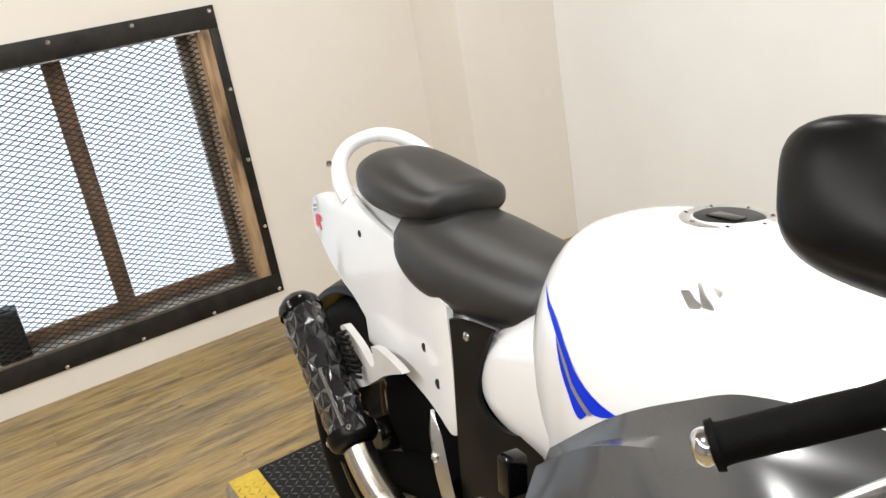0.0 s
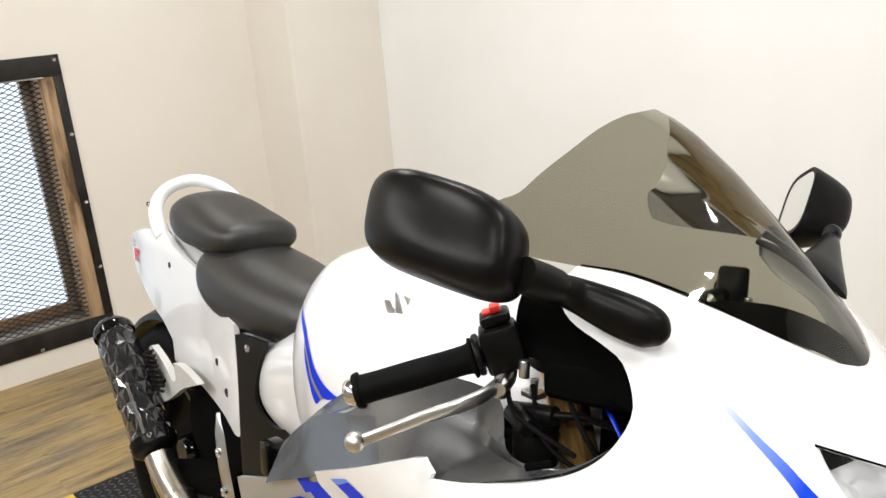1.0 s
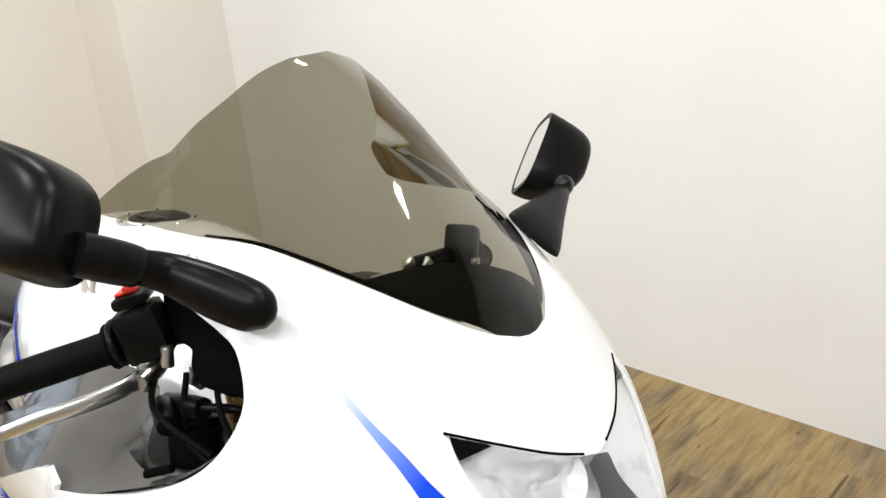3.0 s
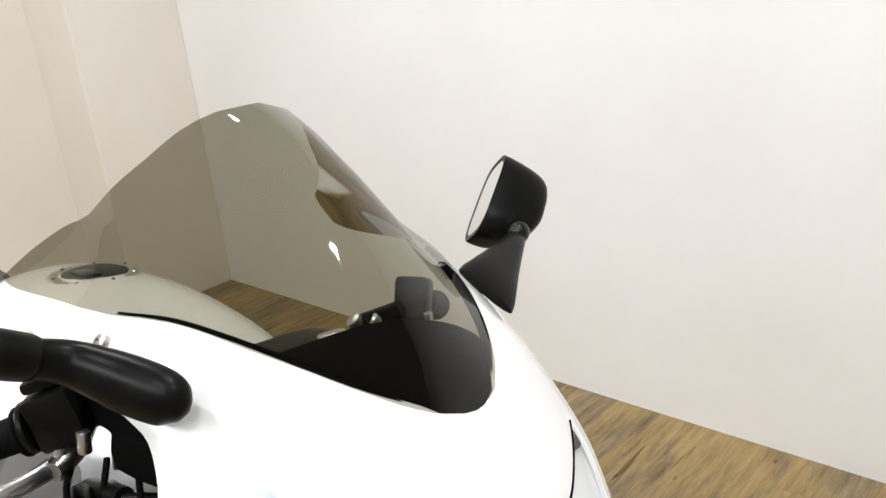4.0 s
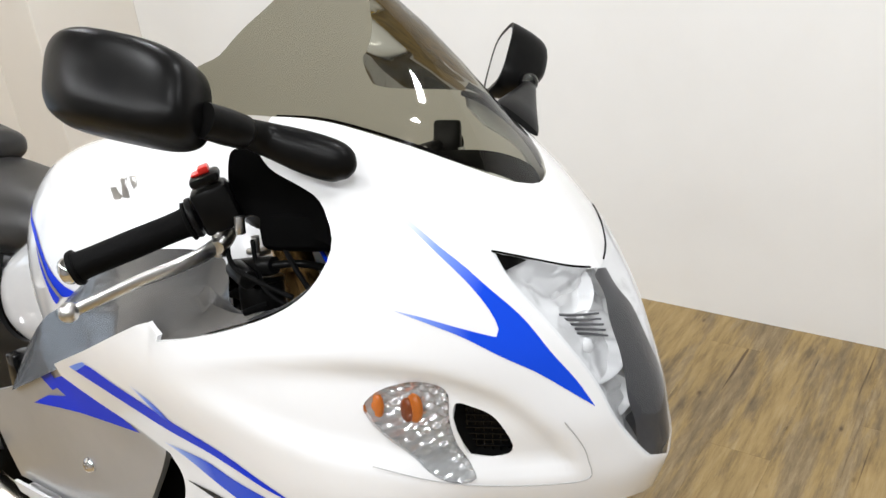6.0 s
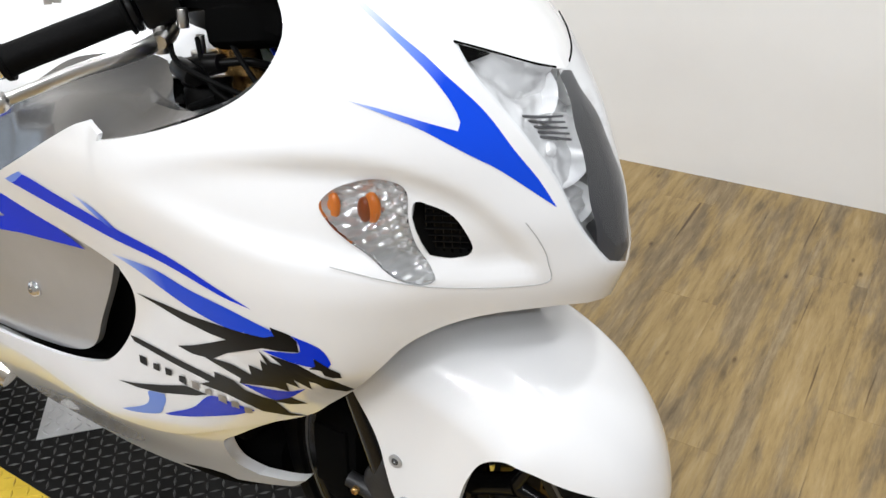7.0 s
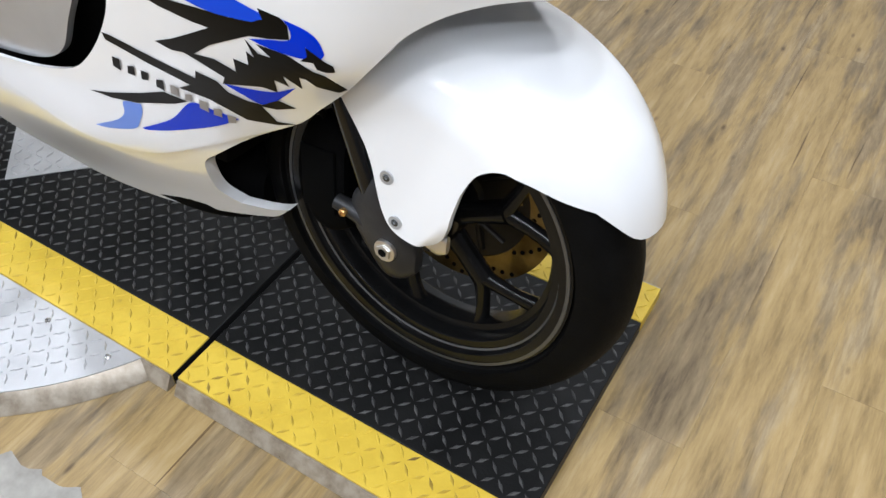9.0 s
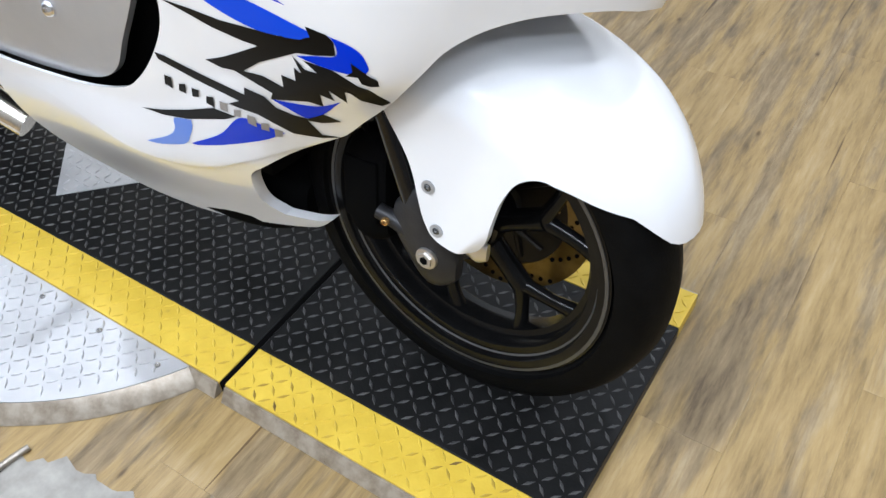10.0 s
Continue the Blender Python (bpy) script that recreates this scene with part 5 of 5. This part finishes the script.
wheel("rear_wheel", RW, .333, .170, .216, "black rear wheel with a wide tyre")
part("rear_hugger", loft([[(RW[0] + r * math.cos(a), y, RW[2] + r * math.sin(a)) for r, y in ((.338, -.082), (.352, -.078), (.366, -.04), (.370, 0), (.366, .04), (.352, .078), (.338, .082), (.350, .04), (.356, 0), (.350, -.04))] for a in [radians(50 + 7 * i) for i in range(15)]]), BLACKPL, bike, "black rear tyre hugger")
part("swingarm", tube([(-.02, -.125, .315), (.15, -.13, .36), (.32, -.12, .42), (.46, -.10, .45)], [.026, .034, .04, .045], 14, 18), DEEP, bike, "black swingarm")
PEG = ((.30, .645), (.328, .637), (.256, .606), (.179, .557), (.102, .520), (.086, .530), (.094, .546), (.145, .577), (.166, .596), (.125, .618), (.071, .643), (.082, .653), (.100, .652), (.155, .632), (.200, .606), (.216, .618), (.206, .648), (.24, .652))
PALECAST = grime(mat("pale_cast_alloy", metal=0.15, rough=0.4), 9, [(0.3, (0.50, 0.49, 0.47)), (0.7, (0.62, 0.61, 0.59))], (0.35, 0.5))
side_panel("peg_bracket", PEG, PALECAST, bike, "pale cast passenger peg bracket", shape=lambda x, z: .150, thick=.016, both=True)
bolt((.100, -.152, .534), (0, -1, 0), .009, .004, BRUSHED, bike)
part("shock_spring", tube([p for k in range(25) for p in [(.118 + k * .0026 + .011 * math.cos(k * 2.1), -.168 + .011 * math.sin(k * 2.1), .655 - k * .0030)]], 0.004, 6, 150), BLACKPL, bike, "black coil spring")


def muffler():
    a, b = Vector((-.045, -.19, .668)), Vector((.188, -.19, .458))
    d = (b - a).normalized()
    u = Vector((0, 1, 0)) - d * d.y
    u.normalize()
    w = d.cross(u)
    can = new("exhaust")
    can.parent = bike
    can["label"] = "faceted black exhaust silencer with a steel pipe"
    bm = bmesh.new()
    n, m = 12, 9
    rows = []

    def skin(i, k, r):
        th, t = 2 * math.pi * (k + 0.5 * (i % 2)) / n, i / m
        r *= 1 - 0.25 * max(0, 0.12 - t) / 0.12
        return a + (b - a) * t + (u * math.cos(th) * 0.92 + w * math.sin(th) * 1.12) * r
    rows = [[bm.verts.new(skin(i, k, 0.047)) for k in range(n)] for i in range(m + 1)]
    # cut-gem cells: each diamond rises to a point
    for i in range(m):
        for k in range(n):
            k2 = (k + 1) % n
            p, q = rows[i], rows[i + 1]
            cell = (p[k], p[k2], q[k2 if i % 2 else k]), (p[k2 if i % 2 == 0 else k], q[k2], q[k])
            for tri in cell:
                if len(set(tri)) < 3:
                    continue
                c = (tri[0].co + tri[1].co + tri[2].co) / 3
                axis = a + d * (c - a).dot(d)
                tip = bm.verts.new(c + (c - axis).normalized() * (0.0034 if (i + k) % 3 else 0.0012))
                for j in range(3):
                    bm.faces.new((tri[j], tri[(j + 1) % 3], tip))
    bm.faces.new(rows[0])
    bm.faces.new(rows[-1])
    part("silencer", bm, mat("faceted_black", (0.012, 0.012, 0.013), 0.12, coat=1.0), can, "gloss black faceted silencer", smooth=False)
    part("end_cap", tube([tuple(a + d * -.016), tuple(a), tuple(a + d * .02)], [.030, .044, .047], 24, 8), BLACKGL, can, "black end cap")
    part("inlet_cap", tube([tuple(b - d * .02), tuple(b + d * .004), tuple(b + d * .014)], [.051, .049, .034], 20, 8), BLACKPL, can, "black inlet cap")
    for k in range(4):
        th = 2 * math.pi * k / 4 + .4
        bolt(tuple(b - d * .012 + (u * math.cos(th) + w * math.sin(th)) * .050), tuple(u * math.cos(th) + w * math.sin(th)), .006, .004, CHROME, can)
    part("strap", tube([tuple(a + (b - a) * q + u * -.030 + w * .050) for q in (.55, .75, .95)], .0045, 8, 10), CHROME, can, "polished strap")
    pipe = [tuple(b + d * .02), tuple(b + d * .05), (.262, -.187, .398), (.312, -.181, .37), (.37, -.168, .335), (.45, -.14, .27), (.56, -.10, .20)]
    part("pipe", tube(pipe, [.030, .030, .031, .031, .031, .031, .031], 20, 40), TITAN, can, "heat-tinted steel link pipe")
    for q, rr in (((.29, -.184, .382), .0325), ((.34, -.175, .354), .0325)):
        part("weld_band", tube([(q[0] - .004, q[1], q[2] + .002), (q[0] + .004, q[1], q[2] - .002)], rr, 20, 3), TITAN, can)


muffler()
part("rear_guard", sections([(.12, 0, .08, .38, .60), (.25, 0, .11, .34, .63), (.42, 0, .12, .32, .66), (.52, 0, .12, .30, .66)], 20, 10, 3), DEEP, bike, "black inner rear guard")
part("side_stand", tube([(.62, .13, .28), (.66, .22, .12), (.68, .262, .040)], [.013, .012, .012], 10, 8), GREYMETAL, bike, "dark steel side stand")

# ---- front wheel, forks, brakes ----
FW = (1.497, 0, .311)
DARKROTOR = grime(mat("dark_rotor_steel", metal=0.6, rough=0.5), 30, [(0.3, (0.010, 0.008, 0.006)), (0.7, (0.022, 0.018, 0.013))], (0.4, 0.6))
front_wheel = wheel("front_wheel", FW, .303, .122, .232, "black front wheel with a slick road tyre")
# the front wheel stands a little more upright than the frame
front_wheel.matrix_local = Matrix.Translation(FW) @ Matrix.Rotation(radians(-2.0), 4, "Z") @ Matrix.Rotation(radians(2.5), 4, "X") @ Matrix.Translation([-c for c in FW])
for sd in (1,):
    rot = new("brake_disc")
    rot.parent = bike
    n = 60
    part("rotor", lathe(((.112, sd * .062), (.112, sd * .067), (.155, sd * .067), (.155, sd * .062), (.112, sd * .062)), n, FW), ROTOR, rot, "drilled steel rotor")
    part("carrier", lathe(((.036, sd * .064), (.036, sd * .066), (.114, sd * .066), (.114, sd * .064), (.036, sd * .064)), 48, FW), DARKROTOR, rot, "bronze disc carrier")
    for k in range(7):
        a = 2 * math.pi * k / 7
        for da in (-.22, .22):
            part("arm", tube([(FW[0] + .05 * math.cos(a), sd * .062, FW[2] + .05 * math.sin(a)), (FW[0] + .098 * math.cos(a + da), sd * .063, FW[2] + .098 * math.sin(a + da))], [.006, .005], 8, 4), OCHRE if k == 0 else DARKROTOR, rot)
    holes = bmesh.new()
    for k in range(10):
        for j in range(5):
            a = 2 * math.pi * (k + j * 0.16) / 10
            r = .119 + j * .0075
            holes = join(holes, cyl((FW[0] + r * math.cos(a), sd * .0605, FW[2] + r * math.sin(a)), (FW[0] + r * math.cos(a), sd * .0676, FW[2] + r * math.sin(a)), .0036, n=8))
    tagged(part("drill_hole", holes, DEEP, rot, "dark drilled holes"), kind="stuff")
for sd in (-1, 1):
    low, top = Vector((1.492, sd * .106, .30)), Vector((1.2495, sd * .1079, .963))
    ax = (top - low).normalized()
    fork = new("fork_leg")
    fork.parent = bike
    fork["label"] = "inverted fork leg with a gold upper tube"
    part("slider", tube([tuple(low + ax * .02), tuple(low + ax * .12), tuple(low + ax * .30)], [.019, .0185, .0185], 18, 8), BLACKGL, fork, "dark chromed slider")
    part("outer_tube", tube([tuple(low + ax * .24), tuple(low + ax * .30), tuple(low + ax * .5), tuple(top)], [.023, .024, .024, .0235], 20, 10), GOLD, fork, "gold anodised outer tube")
    part("fork_cap", tube([tuple(top), tuple(top + ax * .012), tuple(top + ax * .018)], [.022, .021, .014], 18, 5), BRUSHED, fork, "alloy fork cap")
    part("fork_foot", join(sections([(1.43, sd * .106, .012, .335, .385), (1.455, sd * .106, .021, .305, .42), (1.485, sd * .106, .024, .272, .425), (1.512, sd * .106, .022, .275, .37), (1.53, sd * .106, .010, .29, .33)], 18, 12, 3), tube([(1.405, sd * .118, .362), (1.44, sd * .114, .352), (1.47, sd * .11, .335)], [.011, .013, .014], 10, 8)), GREYMETAL, fork, "dark cast fork foot")
    part("axle_nut", join(cyl((FW[0] - .004, sd * .100, .327), (FW[0] - .004, sd * .134, .327), .0165, n=24, bevel=.002), cyl((FW[0] - .004, sd * .133, .327), (FW[0] - .004, sd * .138, .327), .0115, n=6)), BRUSHED, fork, "bright axle nut")
    part("axle_socket", cyl((FW[0] - .004, sd * .1375, .327), (FW[0] - .004, sd * .1386, .327), .0065, n=6), DEEP, fork)
    bolt((1.425, sd * .131, .358), (0, sd, 0), .006, .004, GOLD, fork)
    part("brake_caliper", join(sections([(1.335, sd * .078, .024, .31, .43), (1.355, sd * .08, .032, .29, .46), (1.385, sd * .08, .034, .285, .47), (1.41, sd * .08, .028, .30, .455)], 18, 10, 3.5), box((1.345, sd * .112 - .004, .33), (1.40, sd * .112 + .004, .43), .003)), DEEP, bike, "black radial brake caliper")
part("tab_bracket", sections([(1.545, -.112, .005, .345, .37), (1.56, -.112, .006, .34, .375), (1.575, -.112, .005, .348, .375)], 14, 8, 2.4), BRUSHED, bike, "pale fender bracket")
part("brake_hose", tube([(1.37, -.09, .46), (1.36, -.13, .55), (1.35, -.12, .68), (1.32, -.10, .80)], .005, 8, 20), RUBBER, bike, "black brake hose")
part("triple_clamp", sections([(1.20, 0, .13, .945, .975), (1.26, 0, .145, .94, .978), (1.31, 0, .12, .94, .972)], 20, 8, 4), BLACKPL, bike, "black triple clamp")
part("blue_cable", tube([(1.33, -.14, .96), (1.405, -.165, .90), (1.41, -.16, .80)], .0022, 8, 12), BLUE, bike, "blue cable")
for k, (p, q, s) in enumerate((((1.30, -.16, .96), (1.36, -.19, .93), (1.40, -.17, .86)), ((1.28, -.18, .95), (1.33, -.21, .91), (1.39, -.19, .88)), ((1.25, -.19, .955), (1.30, -.225, .935), (1.37, -.21, .91)))):
    part("control_cable", tube([p, q, s], .003, 8, 14), RUBBER, bike, "black control cable")
part("hose_fitting", join(tube([(1.264, -.192, .918), (1.300, -.190, .926), (1.322, -.188, .931)], [.011, .0115, .010], 14, 10), tube([(1.320, -.188, .931), (1.345, -.170, .932), (1.365, -.140, .92)], .0045, 10, 12)), BLACKPL, bike, "black brake hose fitting")
part("connector_block", join(box((1.235, -.19, .875), (1.265, -.155, .905), .004), box((1.24, -.185, .85), (1.262, -.16, .8745), .003)), BLACKGL, bike, "black connector block")


# ---- handlebars ----
def handlebar(sd):
    hb = new("handlebar")
    hb.parent = bike
    hb["label"] = "clip-on handlebar with a black rubber grip"
    turn = Matrix.Translation((1.26, 0, .96)) @ Matrix.Rotation(radians(-9.0 if sd > 0 else 0.0), 4, "Z") @ Matrix.Translation((-1.26, 0, -.96))
    f = lambda p: turn @ Vector((p[0], sd * p[1], p[2] + (0.012 if sd > 0 else 0.0)))
    i0, o0 = f((1.235, .225, .979)), f((1.148, .322, .934))
    d = (o0 - i0).normalized()
    part("tube", tube([tuple(f((1.272, .115, .985))), tuple(f((1.262, .165, .985))), tuple(i0)], .012, 12, 10), BLACKPL, hb, "black clip-on bar")
    grip = tube([tuple(i0), tuple(i0 + d * .004), tuple(i0 + d * .01), tuple(i0 + (o0 - i0) * .5), tuple(o0 - d * .012), tuple(o0 - d * .006), tuple(o0)], [.021, .0225, .0165, .0165, .0165, .0205, .0195], 20, 60)
    part("grip", grip, RUBBER, hb, "ribbed black rubber grip")
    part("bar_end", tube([tuple(o0), tuple(o0 + d * .006), tuple(o0 + d * .012), tuple(o0 + d * .014)], [.015, .0155, .012, .006], 18, 8), CHROME, hb, "chrome bar end")
    s0 = i0 - d * .03
    m = Matrix.Translation(s0 + Vector((0, 0, .006))) @ d.to_track_quat("X", "Z").to_matrix().to_4x4()
    sw = join(box((-.021, -.020, -.028), (.022, .020, .024), .006), cyl((.024, 0, -.004), (.031, 0, -.004), .0235, n=20, bevel=.002))
    bmesh.ops.transform(sw, matrix=m, verts=sw.verts)
    part("switch_box", sw, BLACKPL, hb, "black switch housing")
    if sd > 0:
        for p in ((1.289, .110, .998), (1.300, .127, .996)):
            part("clamp_bolt", cyl(p, Vector(p) + Vector((-.002, -.006, .008)), .009, n=20, bevel=.002), BRUSHED, hb, "bright clamp bolt")
    else:
        cap = box((-.018, -.020, .026), (.016, .016, .038), .005)
        bmesh.ops.transform(cap, matrix=m, verts=cap.verts)
        part("switch_cap", cap, BLACKPL, hb, "black switch housing cap")
        kb = join(box((-.010, -.010, .038), (.002, .009, .046), .002), box((.001, -.010, .038), (.011, .009, .042), .002))
        bmesh.ops.transform(kb, matrix=m, verts=kb.verts)
        part("kill_switch", kb, RED, hb, "red engine stop switch")
    # lever with its perch
    part("perch", join(tube([tuple(f((1.235, .178, .968))), tuple(f((1.258, .200, .958))), tuple(f((1.270, .222, .952)))], [.013, .0125, .008], 12, 10), cyl(f((1.262, .212, .938)), f((1.262, .212, .968)), .0075, n=16, bevel=.001), cyl(f((1.285, .20, .965)), f((1.285, .20, .985)), .006, n=14, bevel=.001)), BRUSHED, hb, "polished lever perch")
    dip = lambda p: f((p[0], p[1], p[2] - (0.2 * max(0.0, p[1] - .214) if sd > 0 else 0.0)))
    part("lever", tube([tuple(dip(p)) for p in ((1.258, .214, .950), (1.266, .240, .948), (1.264, .272, .944), (1.253, .308, .938), (1.241, .345, .929), (1.230, .373, .921))], [.011, .0095, .0085, .0075, .0065, .0065], 14, 40, 0.62), BRUSHED, hb, "polished alloy lever")
    bb = bmesh.new()
    bmesh.ops.create_uvsphere(bb, u_segments=18, v_segments=12, radius=.0105)
    bmesh.ops.translate(bb, vec=dip((1.227, .378, .920)), verts=bb.verts)
    part("lever_ball", bb, BRUSHED, hb, "round lever tip")
    bolt(tuple(f((1.262, .212, .968))), (0, 0, 1), .006, .004, CHROME, hb)
    part("bracket", join(box(f((1.255, .150, .925)) - Vector((.012, .010, .004)), f((1.255, .150, .925)) + Vector((.012, .010, .004)), .002), cyl(f((1.268, .165, .93)), f((1.268, .165, .95)), .005, n=12, bevel=.001)), BRUSHED, hb, "pale alloy bracket")
    part("reservoir", join(cyl(f((1.290, .180, .862)), f((1.286, .178, .902)), .026, n=28, bevel=.004), cyl(f((1.286, .178, .902)), f((1.285, .177, .909)), .0275, n=28, bevel=.002), cyl(f((1.275, .205, .925)), f((1.315, .220, .922)), .011, n=16, bevel=.002)), BLACKPL, hb, "black brake fluid reservoir")


handlebar(-1)
handlebar(1)


# ---- mirrors ----
def mirror(c, e1, e2, depth, back, neck, stalk, radii, squash, label, neck_r=.0165, glass=.93):
    """A shell on a rounded rim with half-axes e1 and e2, domed towards back, on a stalk."""
    mr = new("rear_view_mirror")
    mr.parent = bike
    mr["label"] = label
    c, e1, e2, back = Vector(c), Vector(e1), Vector(e2), Vector(back).normalized()

    def ring(k, h, p=0.55, n=48):
        out = []
        for i in range(n):
            a = 2 * math.pi * i / n
            u, v = math.copysign(abs(math.cos(a)) ** p, math.cos(a)), math.copysign(abs(math.sin(a)) ** p, math.sin(a))
            out.append(c + e1 * u * k + e2 * v * k + back * (h * (1 - 0.6 * max(0.0, -u * k) ** 2)))
        return out
    rows = [ring(k, h * depth, p) for k, h, p in ((0.84, 0.004, .55), (0.90, 0.0, .55), (0.955, -0.02, .55), (0.985, -0.02, .55), (1.0, 0.06, .55), (0.995, 0.3, .56), (0.98, 0.5, .57), (0.95, 0.68, .60), (0.905, 0.80, .64), (0.83, 0.89, .70), (0.72, 0.945, .78), (0.55, 0.98, .88), (0.36, 0.995, .96), (0.18, 1.0, 1.0), (0.02, 1.0, 1.0))]
    part("shell", loft(rows), BLACKPL, mr, "satin black mirror shell")
    g = bmesh.new()
    g.faces.new([g.verts.new(p) for p in ring(glass, -0.0005, .55, 40)])
    part("glass", g, MIRROR, mr, "mirror glass", smooth=False)
    n, s0 = Vector(neck), Vector(stalk[0])
    part("neck", tube([tuple(n + (n - s0) * .5), tuple(n), tuple(n + (s0 - n) * .4), tuple(n + (s0 - n) * .5)], [neck_r, neck_r * 1.03, neck_r * .97, neck_r * .85], 18, 12), BLACKPL, mr, "ribbed black rubber neck")
    part("stalk", tube([tuple(n + (s0 - n) * .3)] + stalk, radii, 20, 44, squash), BLACKPL, mr, "black mirror stalk")
    return mr


mirror((1.289, -.319, 1.132), (.080, .029, -.0145), (-.0152, .020, .041), .056, (.38, -.77, .51), (1.385, -.290, 1.106), [(1.391, -.247, 1.088), (1.420, -.224, 1.074), (1.444, -.208, 1.064), (1.455, -.202, 1.058), (1.458, -.200, 1.056)], [.013, .0165, .021, .020, .011, .002], .78, "black rear-view mirror on a curved stalk")
far_mirror = mirror((1.308, .310, 1.113), (-.0105, .0405, .0415), (-.026, .012, -.018), .072, (.617, .638, -.463), (1.368, .296, 1.078), [(1.372, .284, 1.072), (1.378, .27, 1.066)], [.0115, .0115, .0115], 1.0, "black rear-view mirror on a flared base", .0115, .86)
_top, _foot = Vector((1.370, .290, 1.074)), Vector((1.418, .178, 1.052))
_long = Vector((.025, .012, -.021))
_short = _long.cross(_top - _foot).normalized()
part("stalk_base", loft([[_foot + (_top - _foot) * t + _long * (math.copysign(abs(math.cos(a)) ** .7, math.cos(a)) * l) + _short * (math.sin(a) * w) for a in [2 * math.pi * i / 24 for i in range(24)]] for t, l, w in ((-.10, 1.02, .005), (0, 1.0, .009), (.25, .82, .010), (.5, .63, .011), (.75, .46, .012), (.92, .36, .012), (1.0, .30, .010))]), BLACKPL, far_mirror, "flared black mirror base")

_ball = bmesh.new()
bmesh.ops.create_uvsphere(_ball, u_segments=24, v_segments=16, radius=.0145)
bmesh.ops.translate(_ball, vec=(1.366, .298, 1.081), verts=_ball.verts)
part("ball_joint", _ball, BLACKGL, far_mirror, "gloss black ball joint")

# black sheet added behind the bars as dark depth, then the inner panel
part("cockpit_dark_sheet", box((1.15, -.055, .68), (1.43, -.045, .985), .004), DEEP, bike, "matt black sheet added to darken the cockpit depth")
side_panel("liner_cheek", ((1.261, 1.050), (1.308, 1.054), (1.361, 1.037), (1.397, 1.023), (1.416, 1.010), (1.425, .988), (1.418, .966), (1.363, .974), (1.316, .970), (1.297, .982), (1.256, .988)), DEEP, bike, "matt black inner cockpit panel", shape=lambda x, z: .183, thick=.006)


window_cage()
platform()


def worn_patch():
    """A scuffed grey patch with a torn edge beside the turntable."""
    rg, pts = random.Random(11), []
    for x, y in ((.93, -.60), (.95, -.560), (.985, -.545), (1.016, -.522), (1.05, -.531), (1.083, -.519), (1.128, -.524), (1.158, -.508), (1.19, -.520), (1.26, -.60), (1.24, -.74), (1.05, -.80), (.93, -.72)):
        pts.append((x, y))
        pts.append((x + rg.uniform(.008, .02), y + rg.uniform(-.012, .006)))
    bm = bmesh.new()
    bm.faces.new([bm.verts.new((x, y, 0.0012)) for x, y in sorted(pts, key=lambda p: math.atan2(p[1] + .65, p[0] - 1.09))])
    edge = bmesh.ops.extrude_face_region(bm, geom=bm.faces[:])["geom"]
    for q in edge:
        if isinstance(q, bmesh.types.BMVert):
            q.co.z = 0.0002
    structure("floor_patch", bm, WORN, "worn grey patch with a torn edge on the planks")
    tagged(part("metal_strip", tube([(.952, -.545, .0062), (.944, -.58, .0062), (.935, -.64, .0062)], .006, 10, 8), ALUDULL, None), "short dull grey metal strip lying on the floor", "metal strip")


worn_patch()
for x, y, watts in LAMPS:
    area_lamp("ceiling_lamp", (x, y, ZC - 0.02), (x + (1.0 - x) * 0.2, y * 0.7, 0), *((1.15, 0.045) if y < -1.5 else (0.11, 0.11)), watts, LAMP_C)
lay_planks()
